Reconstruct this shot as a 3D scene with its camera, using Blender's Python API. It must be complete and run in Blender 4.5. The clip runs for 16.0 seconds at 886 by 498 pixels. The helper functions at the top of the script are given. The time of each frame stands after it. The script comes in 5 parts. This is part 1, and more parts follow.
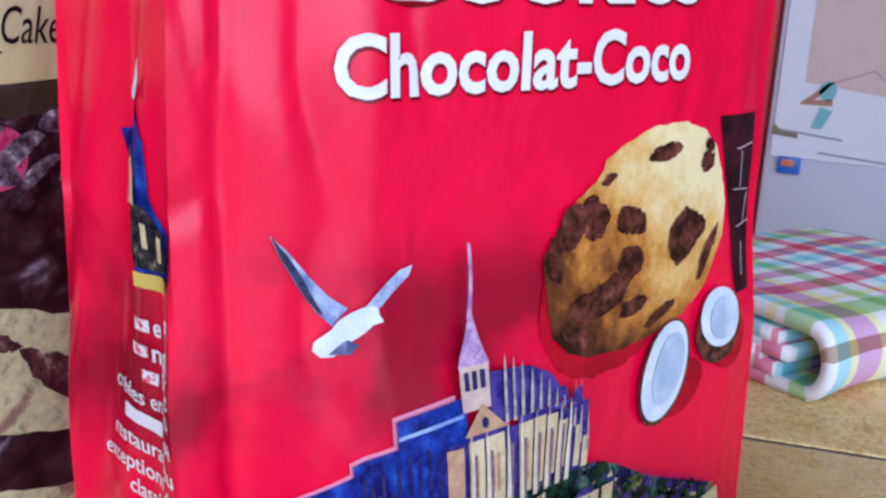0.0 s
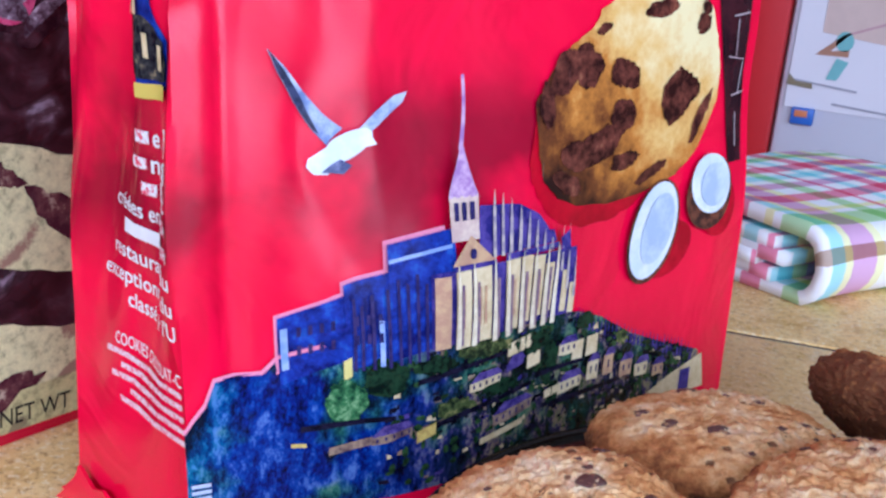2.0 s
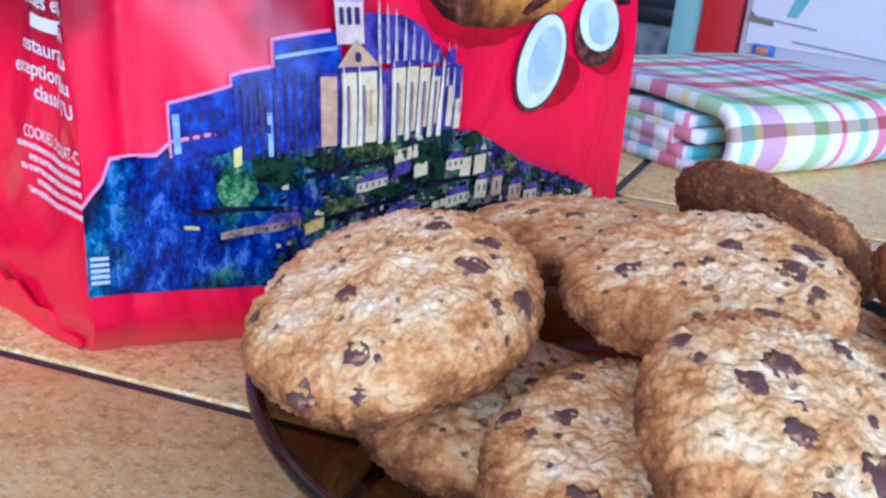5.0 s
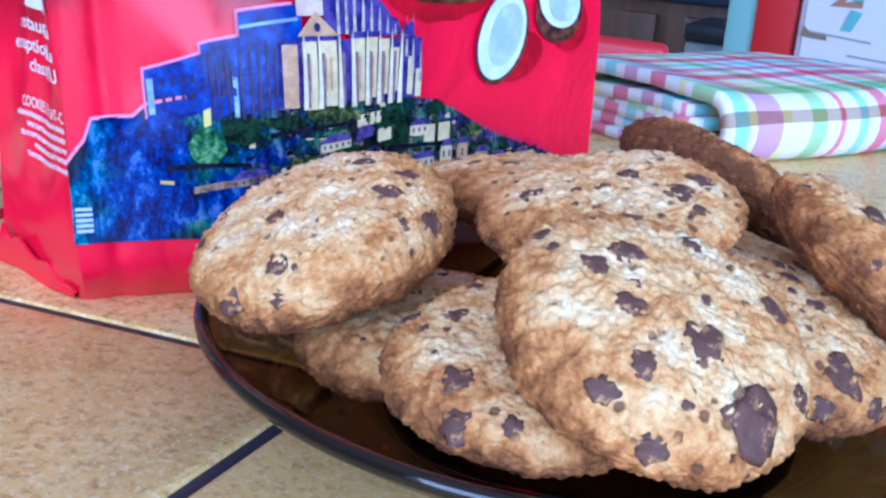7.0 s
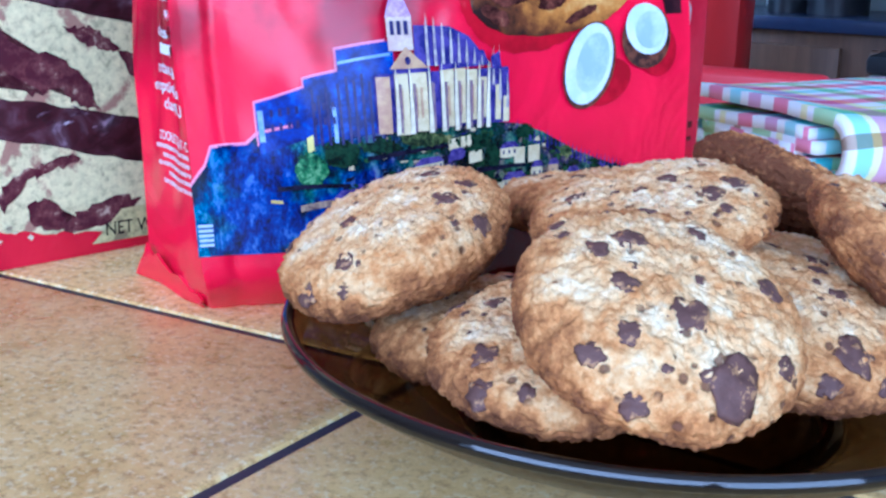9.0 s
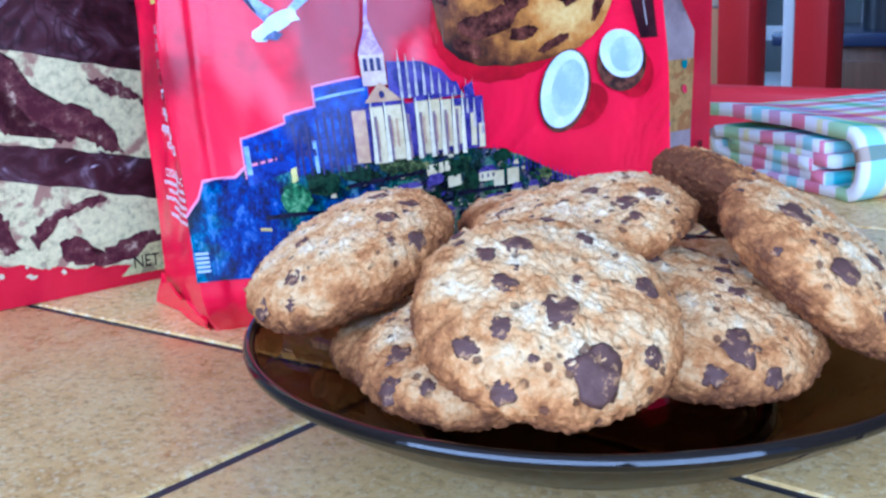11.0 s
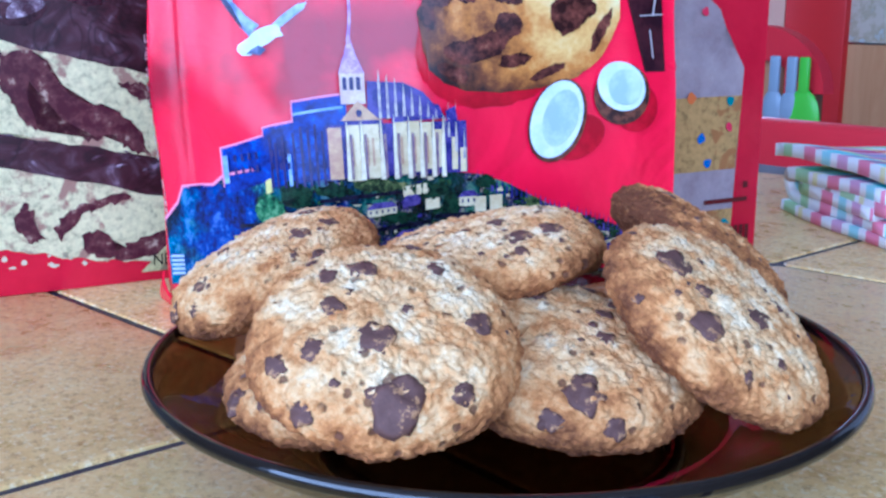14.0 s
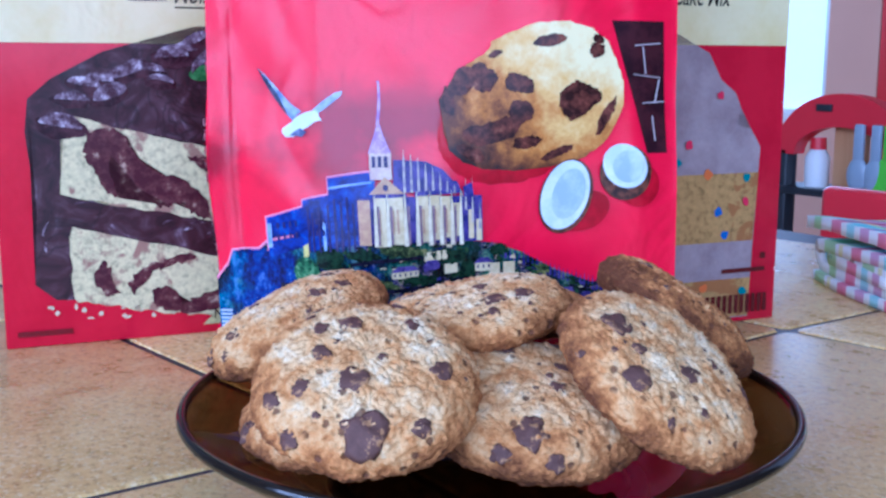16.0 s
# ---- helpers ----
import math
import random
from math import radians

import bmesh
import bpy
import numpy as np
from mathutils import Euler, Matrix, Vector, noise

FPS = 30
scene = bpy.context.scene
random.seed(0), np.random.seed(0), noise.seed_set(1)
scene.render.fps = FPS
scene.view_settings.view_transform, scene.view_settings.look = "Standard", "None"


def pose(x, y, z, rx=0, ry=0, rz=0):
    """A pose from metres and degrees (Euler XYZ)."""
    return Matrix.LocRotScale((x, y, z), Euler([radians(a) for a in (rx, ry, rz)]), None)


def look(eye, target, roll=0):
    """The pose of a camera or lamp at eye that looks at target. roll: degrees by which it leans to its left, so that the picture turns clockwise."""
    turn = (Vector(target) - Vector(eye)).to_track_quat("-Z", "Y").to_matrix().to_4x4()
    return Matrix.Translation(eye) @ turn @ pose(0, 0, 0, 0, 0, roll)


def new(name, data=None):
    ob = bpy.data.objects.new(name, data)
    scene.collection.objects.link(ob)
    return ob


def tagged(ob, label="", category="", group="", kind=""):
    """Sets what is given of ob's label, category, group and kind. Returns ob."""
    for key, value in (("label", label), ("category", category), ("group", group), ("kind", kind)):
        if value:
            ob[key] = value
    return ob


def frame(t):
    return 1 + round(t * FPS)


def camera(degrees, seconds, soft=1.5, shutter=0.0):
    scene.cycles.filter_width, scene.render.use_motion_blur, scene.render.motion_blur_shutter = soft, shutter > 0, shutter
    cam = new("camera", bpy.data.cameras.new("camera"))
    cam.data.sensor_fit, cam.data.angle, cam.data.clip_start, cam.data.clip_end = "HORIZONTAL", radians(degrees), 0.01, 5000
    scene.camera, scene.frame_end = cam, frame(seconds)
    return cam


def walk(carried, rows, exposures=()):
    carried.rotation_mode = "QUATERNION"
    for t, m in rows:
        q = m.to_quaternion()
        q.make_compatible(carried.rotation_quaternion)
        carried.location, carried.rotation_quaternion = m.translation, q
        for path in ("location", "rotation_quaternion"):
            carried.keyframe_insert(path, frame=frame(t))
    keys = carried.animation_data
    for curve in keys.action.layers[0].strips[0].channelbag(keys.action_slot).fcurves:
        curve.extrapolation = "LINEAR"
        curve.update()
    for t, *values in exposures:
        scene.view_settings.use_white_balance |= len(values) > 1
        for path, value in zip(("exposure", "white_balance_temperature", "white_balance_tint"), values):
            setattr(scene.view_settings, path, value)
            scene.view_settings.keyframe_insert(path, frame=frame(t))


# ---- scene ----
cam = camera(44.5, 16.0, soft=2.6)
PATH = [
    (0, (0.02882, -0.14025, 0.14281), (-0.32898, 0.75908, -0.10853), 3.423),
    (0.5, (0.03174, -0.14339, 0.13671), (-0.32592, 0.75383, -0.12229), 3.909),
    (1, (0.03101, -0.14616, 0.13016), (-0.32306, 0.75029, -0.13632), 4.899),
    (1.5, (0.03546, -0.14807, 0.12485), (-0.32086, 0.74372, -0.15397), 5.060),
    (2, (0.03747, -0.14832, 0.12306), (-0.32224, 0.73799, -0.16860), 5.170),
    (2.5, (0.04010, -0.14990, 0.11989), (-0.31835, 0.73438, -0.17940), 5.143),
    (3, (0.04404, -0.15057, 0.11659), (-0.30382, 0.73227, -0.19900), 5.824),
    (3.5, (0.04870, -0.15162, 0.11236), (-0.28523, 0.73287, -0.21348), 6.201),
    (4, (0.05398, -0.15376, 0.10895), (-0.27101, 0.73415, -0.21662), 6.280),
    (4.5, (0.05918, -0.15686, 0.10591), (-0.26354, 0.73051, -0.22337), 5.934),
    (5, (0.06559, -0.16340, 0.10209), (-0.26322, 0.72063, -0.23012), 6.511),
    (5.2, (0.06793, -0.16427, 0.10148), (-0.26229, 0.71757, -0.23514), 6.669),
    (7.3, (0.10359, -0.17745, 0.09342), (-0.31423, 0.67872, -0.21054), 4.012),
    (7.5, (0.10629, -0.17937, 0.09297), (-0.32972, 0.66904, -0.20719), 3.819),
    (8, (0.11379, -0.18088, 0.09276), (-0.36312, 0.64736, -0.20150), 2.618),
    (8.5, (0.12267, -0.18470, 0.09324), (-0.41158, 0.61610, -0.17751), 1.682),
    (8.7, (0.12620, -0.18401, 0.09350), (-0.41489, 0.61085, -0.18113), 1.342),
    (10.8, (0.16202, -0.17971, 0.09426), (-0.45776, 0.56292, -0.15946), -2.276),
    (11, (0.16812, -0.17784, 0.09396), (-0.46261, 0.55891, -0.14970), -2.521),
    (11.5, (0.17838, -0.17159, 0.09440), (-0.46942, 0.55335, -0.13973), -3.052),
    (12, (0.18897, -0.16177, 0.09470), (-0.49582, 0.53508, -0.11852), -3.875),
    (12.5, (0.19297, -0.15641, 0.09377), (-0.51486, 0.51292, -0.13198), -3.013),
    (13, (0.19547, -0.14906, 0.09190), (-0.52703, 0.49784, -0.15209), -1.880),
    (13.5, (0.19985, -0.14419, 0.09074), (-0.52940, 0.49732, -0.14733), -0.570),
    (14, (0.20657, -0.13988, 0.09398), (-0.53707, 0.49018, -0.12969), -0.019),
    (14.5, (0.21939, -0.13711, 0.09648), (-0.56032, 0.45156, -0.11685), 0.340),
    (15, (0.22967, -0.13658, 0.09834), (-0.56551, 0.43557, -0.10247), -0.025),
    (15.5, (0.24121, -0.13984, 0.09993), (-0.56650, 0.41827, -0.09012), 0.180),
    (16, (0.24888, -0.14387, 0.10187), (-0.55723, 0.42340, -0.06665), 0.093),
]
walk(cam, [(t, look(eye, target, roll)) for t, eye, target, roll in PATH], exposures=[(0, -0.38, 5300, 22), (1.5, -0.16, 5200, 22), (4.5, -0.06, 4800, 20), (8, 0.08, 4250, 13), (12, 0.04, 4220, 14), (14.5, 0.04, 4220, 15), (16, -0.20, 4300, 21)])

# ---- light ----
world = bpy.data.worlds.new("sky")
scene.world = world
world.use_nodes = True
wn = world.node_tree
sky = wn.nodes.new("ShaderNodeTexSky")
sky.sky_type, sky.sun_disc, sky.sun_elevation, sky.sun_rotation = "NISHITA", False, radians(40), radians(200)
wn.nodes["Background"].inputs["Strength"].default_value = 0.12
wn.links.new(sky.outputs[0], wn.nodes["Background"].inputs["Color"])


def area(name, eye, target, w, h, power, colour):
    lamp = bpy.data.lights.new(name, "AREA")
    lamp.shape, lamp.size, lamp.size_y, lamp.energy, lamp.color = "RECTANGLE", w, h, power, colour
    ob = new(name, lamp)
    ob.matrix_world = look(eye, target)
    return ob


# daylight that comes in at the two windows
area("window_light_main", (2.30, -1.20, 0.74), (0.0, -0.02, 0.05), 1.7, 1.4, 48, (0.86, 0.93, 1.0))
area("window_light_rear", (0.45, -2.40, 0.92), (0.0, 0.0, 0.0), 3.0, 1.2, 76, (0.88, 0.93, 1.0))
area("window_light_far", (-2.02, 2.17, 0.60), (0.0, 0.0, 0.0), 1.1, 1.2, 40, (0.78, 0.90, 1.0))


# ---- materials ----
class Mat:
    """A node material with short ways to add nodes."""

    def __init__(self, name, colour=(0.8, 0.8, 0.8), rough=0.5, metal=0.0, coat=0.0, spec=0.5):
        self.m = bpy.data.materials.new(name)
        self.m.use_nodes = True
        self.t = self.m.node_tree
        self.b = self.t.nodes["Principled BSDF"]
        self.b.inputs["Base Color"].default_value = (*colour, 1)
        self.b.inputs["Roughness"].default_value = rough
        self.b.inputs["Metallic"].default_value = metal
        self.b.inputs["Coat Weight"].default_value = coat
        self.b.inputs["Specular IOR Level"].default_value = spec
        self.co = self.node("ShaderNodeTexCoord").outputs["Object"]

    def node(self, kind, **values):
        n = self.t.nodes.new(kind)
        for k, v in values.items():
            n.inputs[k.replace("_", " ")].default_value = v
        return n

    def link(self, a, b):
        self.t.links.new(a, b)

    def noise(self, scale, detail=4.0, rough=0.6, co=None, distort=0.0):
        n = self.node("ShaderNodeTexNoise", Scale=scale, Detail=detail, Roughness=rough, Distortion=distort)
        self.link(co or self.co, n.inputs["Vector"])
        return n.outputs["Fac"]

    def voronoi(self, scale, co=None, out="Distance"):
        n = self.node("ShaderNodeTexVoronoi", Scale=scale)
        self.link(co or self.co, n.inputs["Vector"])
        return n.outputs[out]

    def ramp(self, fac, stops, constant=False):
        n = self.t.nodes.new("ShaderNodeValToRGB")
        n.color_ramp.interpolation = "CONSTANT" if constant else "LINEAR"
        e = n.color_ramp.elements
        while len(e) < len(stops):
            e.new(0.5)
        for el, (p, c) in zip(e, stops):
            el.position, el.color = p, (*c, 1) if len(c) == 3 else c
        self.link(fac, n.inputs["Fac"])
        return n.outputs["Color"]

    def mix(self, fac, a, b, mode="MIX"):
        n = self.t.nodes.new("ShaderNodeMix")
        n.data_type, n.blend_type = "RGBA", mode
        for v, i in ((fac, 0), (a, 6), (b, 7)):
            if isinstance(v, (int, float)):
                n.inputs[i].default_value = v
            elif isinstance(v, tuple):
                n.inputs[i].default_value = (*v, 1)
            else:
                self.link(v, n.inputs[i])
        return n.outputs[2]

    def math(self, op, a, b=0.0, c=None):
        n = self.t.nodes.new("ShaderNodeMath")
        n.operation = op
        for i, v in enumerate((a, b, c)):
            if v is None:
                continue
            if isinstance(v, (int, float)):
                n.inputs[i].default_value = v
            else:
                self.link(v, n.inputs[i])
        return n.outputs[0]

    def axis(self, which, co=None):
        n = self.t.nodes.new("ShaderNodeSeparateXYZ")
        self.link(co or self.co, n.inputs[0])
        return n.outputs[which]

    def colour(self, c):
        self.link(c, self.b.inputs["Base Color"])
        return self

    def rough(self, r):
        self.link(r, self.b.inputs["Roughness"])
        return self

    def bump(self, h, strength=0.3, distance=0.001):
        n = self.node("ShaderNodeBump", Strength=strength, Distance=distance)
        self.link(h, n.inputs["Height"])
        self.link(n.outputs[0], self.b.inputs["Normal"])
        return self

    def map_range(self, v, a, b, c=0.0, d=1.0):
        n = self.node("ShaderNodeMapRange")
        self.link(v, n.inputs[0])
        for i, x in enumerate((a, b, c, d)):
            n.inputs[i + 1].default_value = x
        return n.outputs[0]


def plain(name, colour, rough=0.5, vary=0.12, scale=40.0, coat=0.0, metal=0.0, bump=0.0):
    m = Mat(name, colour, rough, metal, coat)
    f = m.noise(scale, 5.0)
    m.colour(m.mix(f, tuple(x * (1 - vary) for x in colour), tuple(min(1, x * (1 + vary)) for x in colour)))
    if bump:
        m.bump(f, 0.4, bump)
    return m.m


def tile_material():
    m = Mat("glazed_tan_tile", rough=0.35, coat=0.04, spec=0.24)
    info = m.node("ShaderNodeObjectInfo").outputs["Random"]
    big, mid, fine = m.noise(9.0, 3.0), m.noise(55.0, 4.0, 0.7), m.noise(360.0, 3.0, 0.8)
    c = m.ramp(mid, ((0.30, (0.48, 0.235, 0.050)), (0.5, (0.78, 0.51, 0.175)), (0.72, (0.90, 0.72, 0.36))))
    c = m.mix(m.ramp(big, ((0.35, (0, 0, 0)), (0.7, (0.8, 0.8, 0.8)))), c, (0.82, 0.58, 0.22))
    c = m.mix(m.ramp(fine, ((0.36, (0.9, 0.9, 0.9)), (0.50, (0, 0, 0)))), c, (0.46, 0.25, 0.08))
    c = m.mix(m.ramp(m.noise(520.0, 2.0, 0.7), ((0.54, (0, 0, 0)), (0.64, (0.7, 0.7, 0.7)))), c, (0.90, 0.78, 0.46))
    c = m.mix(m.ramp(m.noise(26.0, 5.0, 0.75), ((0.60, (0, 0, 0)), (0.72, (0.5, 0.5, 0.5)))), c, (0.50, 0.24, 0.06))
    c = m.mix(m.math("MULTIPLY", info, 0.35), c, (0.76, 0.52, 0.18))
    m.colour(c)
    m.rough(m.map_range(mid, 0.3, 0.7, 0.22, 0.42))
    m.bump(m.math("ADD", fine, m.math("MULTIPLY", mid, 2.0)), 0.18, 0.0006)
    return m.m


def cookie_material(name, brown):
    m = Mat(name, rough=0.85, spec=0.25)
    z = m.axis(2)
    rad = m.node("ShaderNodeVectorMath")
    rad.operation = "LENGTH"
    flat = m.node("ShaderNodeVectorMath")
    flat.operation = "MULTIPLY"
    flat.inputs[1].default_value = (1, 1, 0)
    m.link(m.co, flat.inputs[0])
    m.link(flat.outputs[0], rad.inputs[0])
    # rims and undersides darker: browner baking, with shade from the heap coloured in too
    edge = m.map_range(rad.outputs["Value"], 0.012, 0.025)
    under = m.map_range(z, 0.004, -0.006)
    info = m.node("ShaderNodeObjectInfo").outputs["Random"]
    big, mid, fine = m.noise(120.0, 3.0, 0.55), m.noise(300.0, 4.0, 0.7), m.noise(1000.0, 3.0, 0.7)
    f = m.math("ADD", m.math("MULTIPLY", big, 0.78), m.math("MULTIPLY", mid, 0.50))
    f = m.math("ADD", f, m.math("MULTIPLY", m.math("SUBTRACT", fine, 0.5), 0.26))
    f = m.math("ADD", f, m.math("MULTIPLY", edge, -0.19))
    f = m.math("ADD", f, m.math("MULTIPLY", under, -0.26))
    f = m.math("ADD", f, m.math("MULTIPLY", info, 0.05))
    f = m.math("ADD", f, -brown - 0.085)
    c = m.ramp(f, ((0.20, (0.15, 0.052, 0.018)), (0.33, (0.38, 0.150, 0.042)), (0.42, (0.60, 0.270, 0.080)), (0.51, (0.72, 0.405, 0.155)), (0.60, (0.81, 0.54, 0.25)), (0.70, (0.87, 0.68, 0.40))))
    pits = m.ramp(m.math("ADD", m.voronoi(250.0), m.math("MULTIPLY", mid, 0.25)), ((0.28, (1, 1, 1)), (0.35, (0, 0, 0))))
    pits = m.math("MULTIPLY", pits, m.map_range(m.noise(75.0, 2.0), 0.46, 0.53))
    c = m.mix(m.math("MULTIPLY", pits, 0.85), c, (0.13, 0.052, 0.028))
    c = m.mix(m.ramp(m.noise(620.0, 3.0, 0.75), ((0.34, (0.6, 0.6, 0.6)), (0.43, (0, 0, 0)))), c, (0.42, 0.18, 0.055))
    m.colour(c)
    crumb = m.math("MULTIPLY", m.voronoi(480.0), 0.7)
    h = m.math("ADD", crumb, m.math("ADD", m.noise(900.0, 4.0, 0.8), m.math("MULTIPLY", pits, -1.2)))
    m.bump(h, 0.65, 0.0009)
    return m.m


def glass_material():
    """Thin smoked glass: tinted where light goes through, glossy by Fresnel."""
    m = Mat("smoked_brown_glass")
    clear = m.node("ShaderNodeBsdfTransparent", Color=(0.42, 0.32, 0.19, 1))
    gloss = m.node("ShaderNodeBsdfGlossy", Color=(1, 1, 1, 1), Roughness=0.03)
    tilt = m.node("ShaderNodeLayerWeight", Blend=0.5).outputs["Facing"]
    facing = m.math("ADD", m.math("MULTIPLY", m.math("POWER", tilt, 5.0), 0.55), 0.035)
    both = m.t.nodes.new("ShaderNodeMixShader")
    m.link(facing, both.inputs[0])
    m.link(clear.outputs[0], both.inputs[1])
    m.link(gloss.outputs[0], both.inputs[2])
    m.link(both.outputs[0], m.t.nodes["Material Output"].inputs["Surface"])
    return m.m


def rim_material():
    m = Mat("dark_glass_rim", (0.016, 0.011, 0.008), 0.06)
    m.b.inputs["Transmission Weight"].default_value = 0.3
    m.b.inputs["IOR"].default_value = 1.5
    return m.m


def film_material():
    m = Mat("red_printed_film", rough=0.5, coat=0.74, spec=0.0)
    m.b.inputs["Coat Roughness"].default_value = 0.23
    x, z = m.axis(0), m.axis(2)
    band = m.math("MULTIPLY", m.map_range(z, 0.055, 0.07), m.map_range(z, 0.103, 0.088))
    span = m.map_range(x, 0.075, 0.055)
    cloud = m.math("MULTIPLY", m.math("MULTIPLY", m.ramp(m.noise(30.0, 4.0, 0.5), ((0.44, (0, 0, 0)), (0.58, (1, 1, 1)))), band), span)
    c = m.mix(m.math("MULTIPLY", cloud, 0.8), (0.84, 0.0004, 0.040), (0.17, 0.001, 0.014))
    c = m.mix(m.math("MULTIPLY", m.noise(60.0, 3.0), 0.15), c, (0.55, 0.001, 0.030))
    m.colour(c)
    m.rough(m.map_range(m.noise(120.0, 4.0), 0.3, 0.7, 0.26, 0.40))
    m.bump(m.math("ADD", m.noise(30.0, 3.0, distort=0.8), m.math("MULTIPLY", m.noise(130.0, 2.0), 0.10)), 0.9, 0.0050)
    return m.m


def ink(name, colour, other=None, scale=300.0, lo=0.42, hi=0.58, rough=0.33, third=None):
    """Printed ink: two or three tones broken up by noise, under the same gloss as the film."""
    m = Mat(name, colour, rough, coat=0.38, spec=0.0)
    m.b.inputs["Coat Roughness"].default_value = 0.22
    if other:
        stops = [(lo, colour), (hi, other)] + ([(min(0.95, hi + 0.1), third)] if third else [])
        m.colour(m.ramp(m.noise(scale, 5.0, 0.7), stops))
    m.bump(m.noise(30.0, 3.0, distort=0.8), 0.6, 0.0030)
    return m.m


def rock_ink():
    m = Mat("painted_rock_ink", rough=0.4, coat=0.5, spec=0.0)
    stretch = m.node("ShaderNodeMapping")
    stretch.inputs["Scale"].default_value = (1.0, 1.0, 0.55)
    m.link(m.co, stretch.inputs["Vector"])
    n1, n2 = m.noise(210.0, 7.0, 0.8, stretch.outputs[0]), m.noise(110.0, 4.0, 0.7)
    blue = m.ramp(n1, ((0.40, (0.002, 0.003, 0.02)), (0.48, (0.006, 0.014, 0.15)), (0.55, (0.008, 0.045, 0.27)), (0.63, (0.09, 0.17, 0.46))))
    green = m.ramp(n1, ((0.40, (0.003, 0.003, 0.008)), (0.48, (0.012, 0.028, 0.014)), (0.53, (0.04, 0.02, 0.12)), (0.58, (0.36, 0.28, 0.15)), (0.64, (0.03, 0.08, 0.03))))
    teal = m.ramp(n1, ((0.41, (0.001, 0.006, 0.02)), (0.49, (0.004, 0.040, 0.12)), (0.55, (0.015, 0.17, 0.24)), (0.61, (0.08, 0.26, 0.50))))
    xx = m.math("ADD", m.axis(0), m.math("MULTIPLY", n2, 0.03))
    c = m.mix(m.map_range(xx, -0.006, 0.010), teal, blue)
    c = m.mix(m.map_range(xx, 0.034, 0.058), c, green)
    moss = m.ramp(n1, ((0.42, (0.003, 0.010, 0.010)), (0.50, (0.010, 0.06, 0.045)), (0.57, (0.04, 0.17, 0.09)), (0.64, (0.16, 0.26, 0.16))))
    c = m.mix(m.ramp(m.noise(62.0, 3.0, 0.6), ((0.50, (0, 0, 0)), (0.60, (0.9, 0.9, 0.9)))), c, moss)
    m.colour(c)
    m.b.inputs["Coat Roughness"].default_value = 0.22
    return m.m


def sponge_ink(name, light, dark, swirl):
    m = Mat(name, rough=0.38, coat=0.1, spec=0.25)
    big = m.noise(32.0, 2.0, 0.5, distort=2.6)
    c = m.ramp(m.noise(420.0, 5.0, 0.75), ((0.34, tuple(x * 0.55 for x in light)), (0.48, light), (0.68, tuple(min(1, x * 1.25) for x in light))))
    fuzzy = m.math("ADD", big, m.math("MULTIPLY", m.math("SUBTRACT", m.noise(300.0, 4.0, 0.8), 0.5), 0.30))
    c = m.mix(m.ramp(fuzzy, ((swirl, (0, 0, 0)), (swirl + 0.06, (0.92, 0.92, 0.92)))), c, dark)
    m.colour(c)
    return m.m


def frosting_ink(name, base, shine):
    m = Mat(name, rough=0.35, coat=0.1, spec=0.25)
    n = m.noise(70.0, 4.0, 0.5, distort=2.2)
    ridge = m.math("ABSOLUTE", m.math("SUBTRACT", m.noise(48.0, 2.0, 0.5, distort=1.6), 0.5))
    c = m.ramp(n, ((0.34, tuple(x * 0.35 for x in base)), (0.52, base), (0.66, tuple(0.85 * a + 0.15 * b for a, b in zip(base, shine))), (0.76, shine)))
    m.colour(m.mix(m.ramp(ridge, ((0.0, (0.75, 0.75, 0.75)), (0.035, (0, 0, 0)))), c, tuple(x * 0.3 for x in base)))
    return m.m


def plaid_material():
    m = Mat("plaid_cotton", rough=0.9, spec=0.15)
    uv = m.node("ShaderNodeUVMap").outputs[0]
    w, g, y, p, t, v, k = (0.93, 0.94, 0.93), (0.36, 0.68, 0.22), (0.90, 0.86, 0.34), (0.80, 0.05, 0.20), (0.30, 0.76, 0.80), (0.66, 0.26, 0.50), (0.36, 0.20, 0.08)
    one = ((0.0, w), (0.06, g), (0.12, w), (0.20, p), (0.27, w), (0.31, t), (0.36, w), (0.40, v), (0.46, w), (0.52, p), (0.59, w), (0.66, y), (0.69, w), (0.72, g), (0.82, w), (0.88, k), (0.915, w))
    two = ((0.0, w), (0.03, t), (0.12, y), (0.17, v), (0.32, y), (0.37, w), (0.48, g), (0.56, w), (0.64, p), (0.67, w), (0.76, t), (0.82, w), (0.90, p))
    a = m.ramp(m.math("FRACT", m.math("ADD", m.math("MULTIPLY", m.axis(0, uv), 8.0), 0.0)), one, True)
    b = m.ramp(m.math("FRACT", m.math("MULTIPLY", m.axis(1, uv), 10.0)), two, True)
    thread = m.node("ShaderNodeTexChecker", Scale=900.0)
    m.link(uv, thread.inputs["Vector"])
    c = m.mix(0.8, m.mix(0.5, a, b), m.mix(1.0, m.mix(0.15, a, (1, 1, 1)), m.mix(0.15, b, (1, 1, 1)), "MULTIPLY"))
    c = m.mix(m.math("MULTIPLY", m.noise(260.0, 4.0), 0.10), c, (0.70, 0.68, 0.64))
    m.colour(c)
    m.bump(m.math("ADD", thread.outputs["Fac"], m.math("MULTIPLY", m.noise(90.0, 3.0), 3.0)), 0.35, 0.0006)
    return m.m


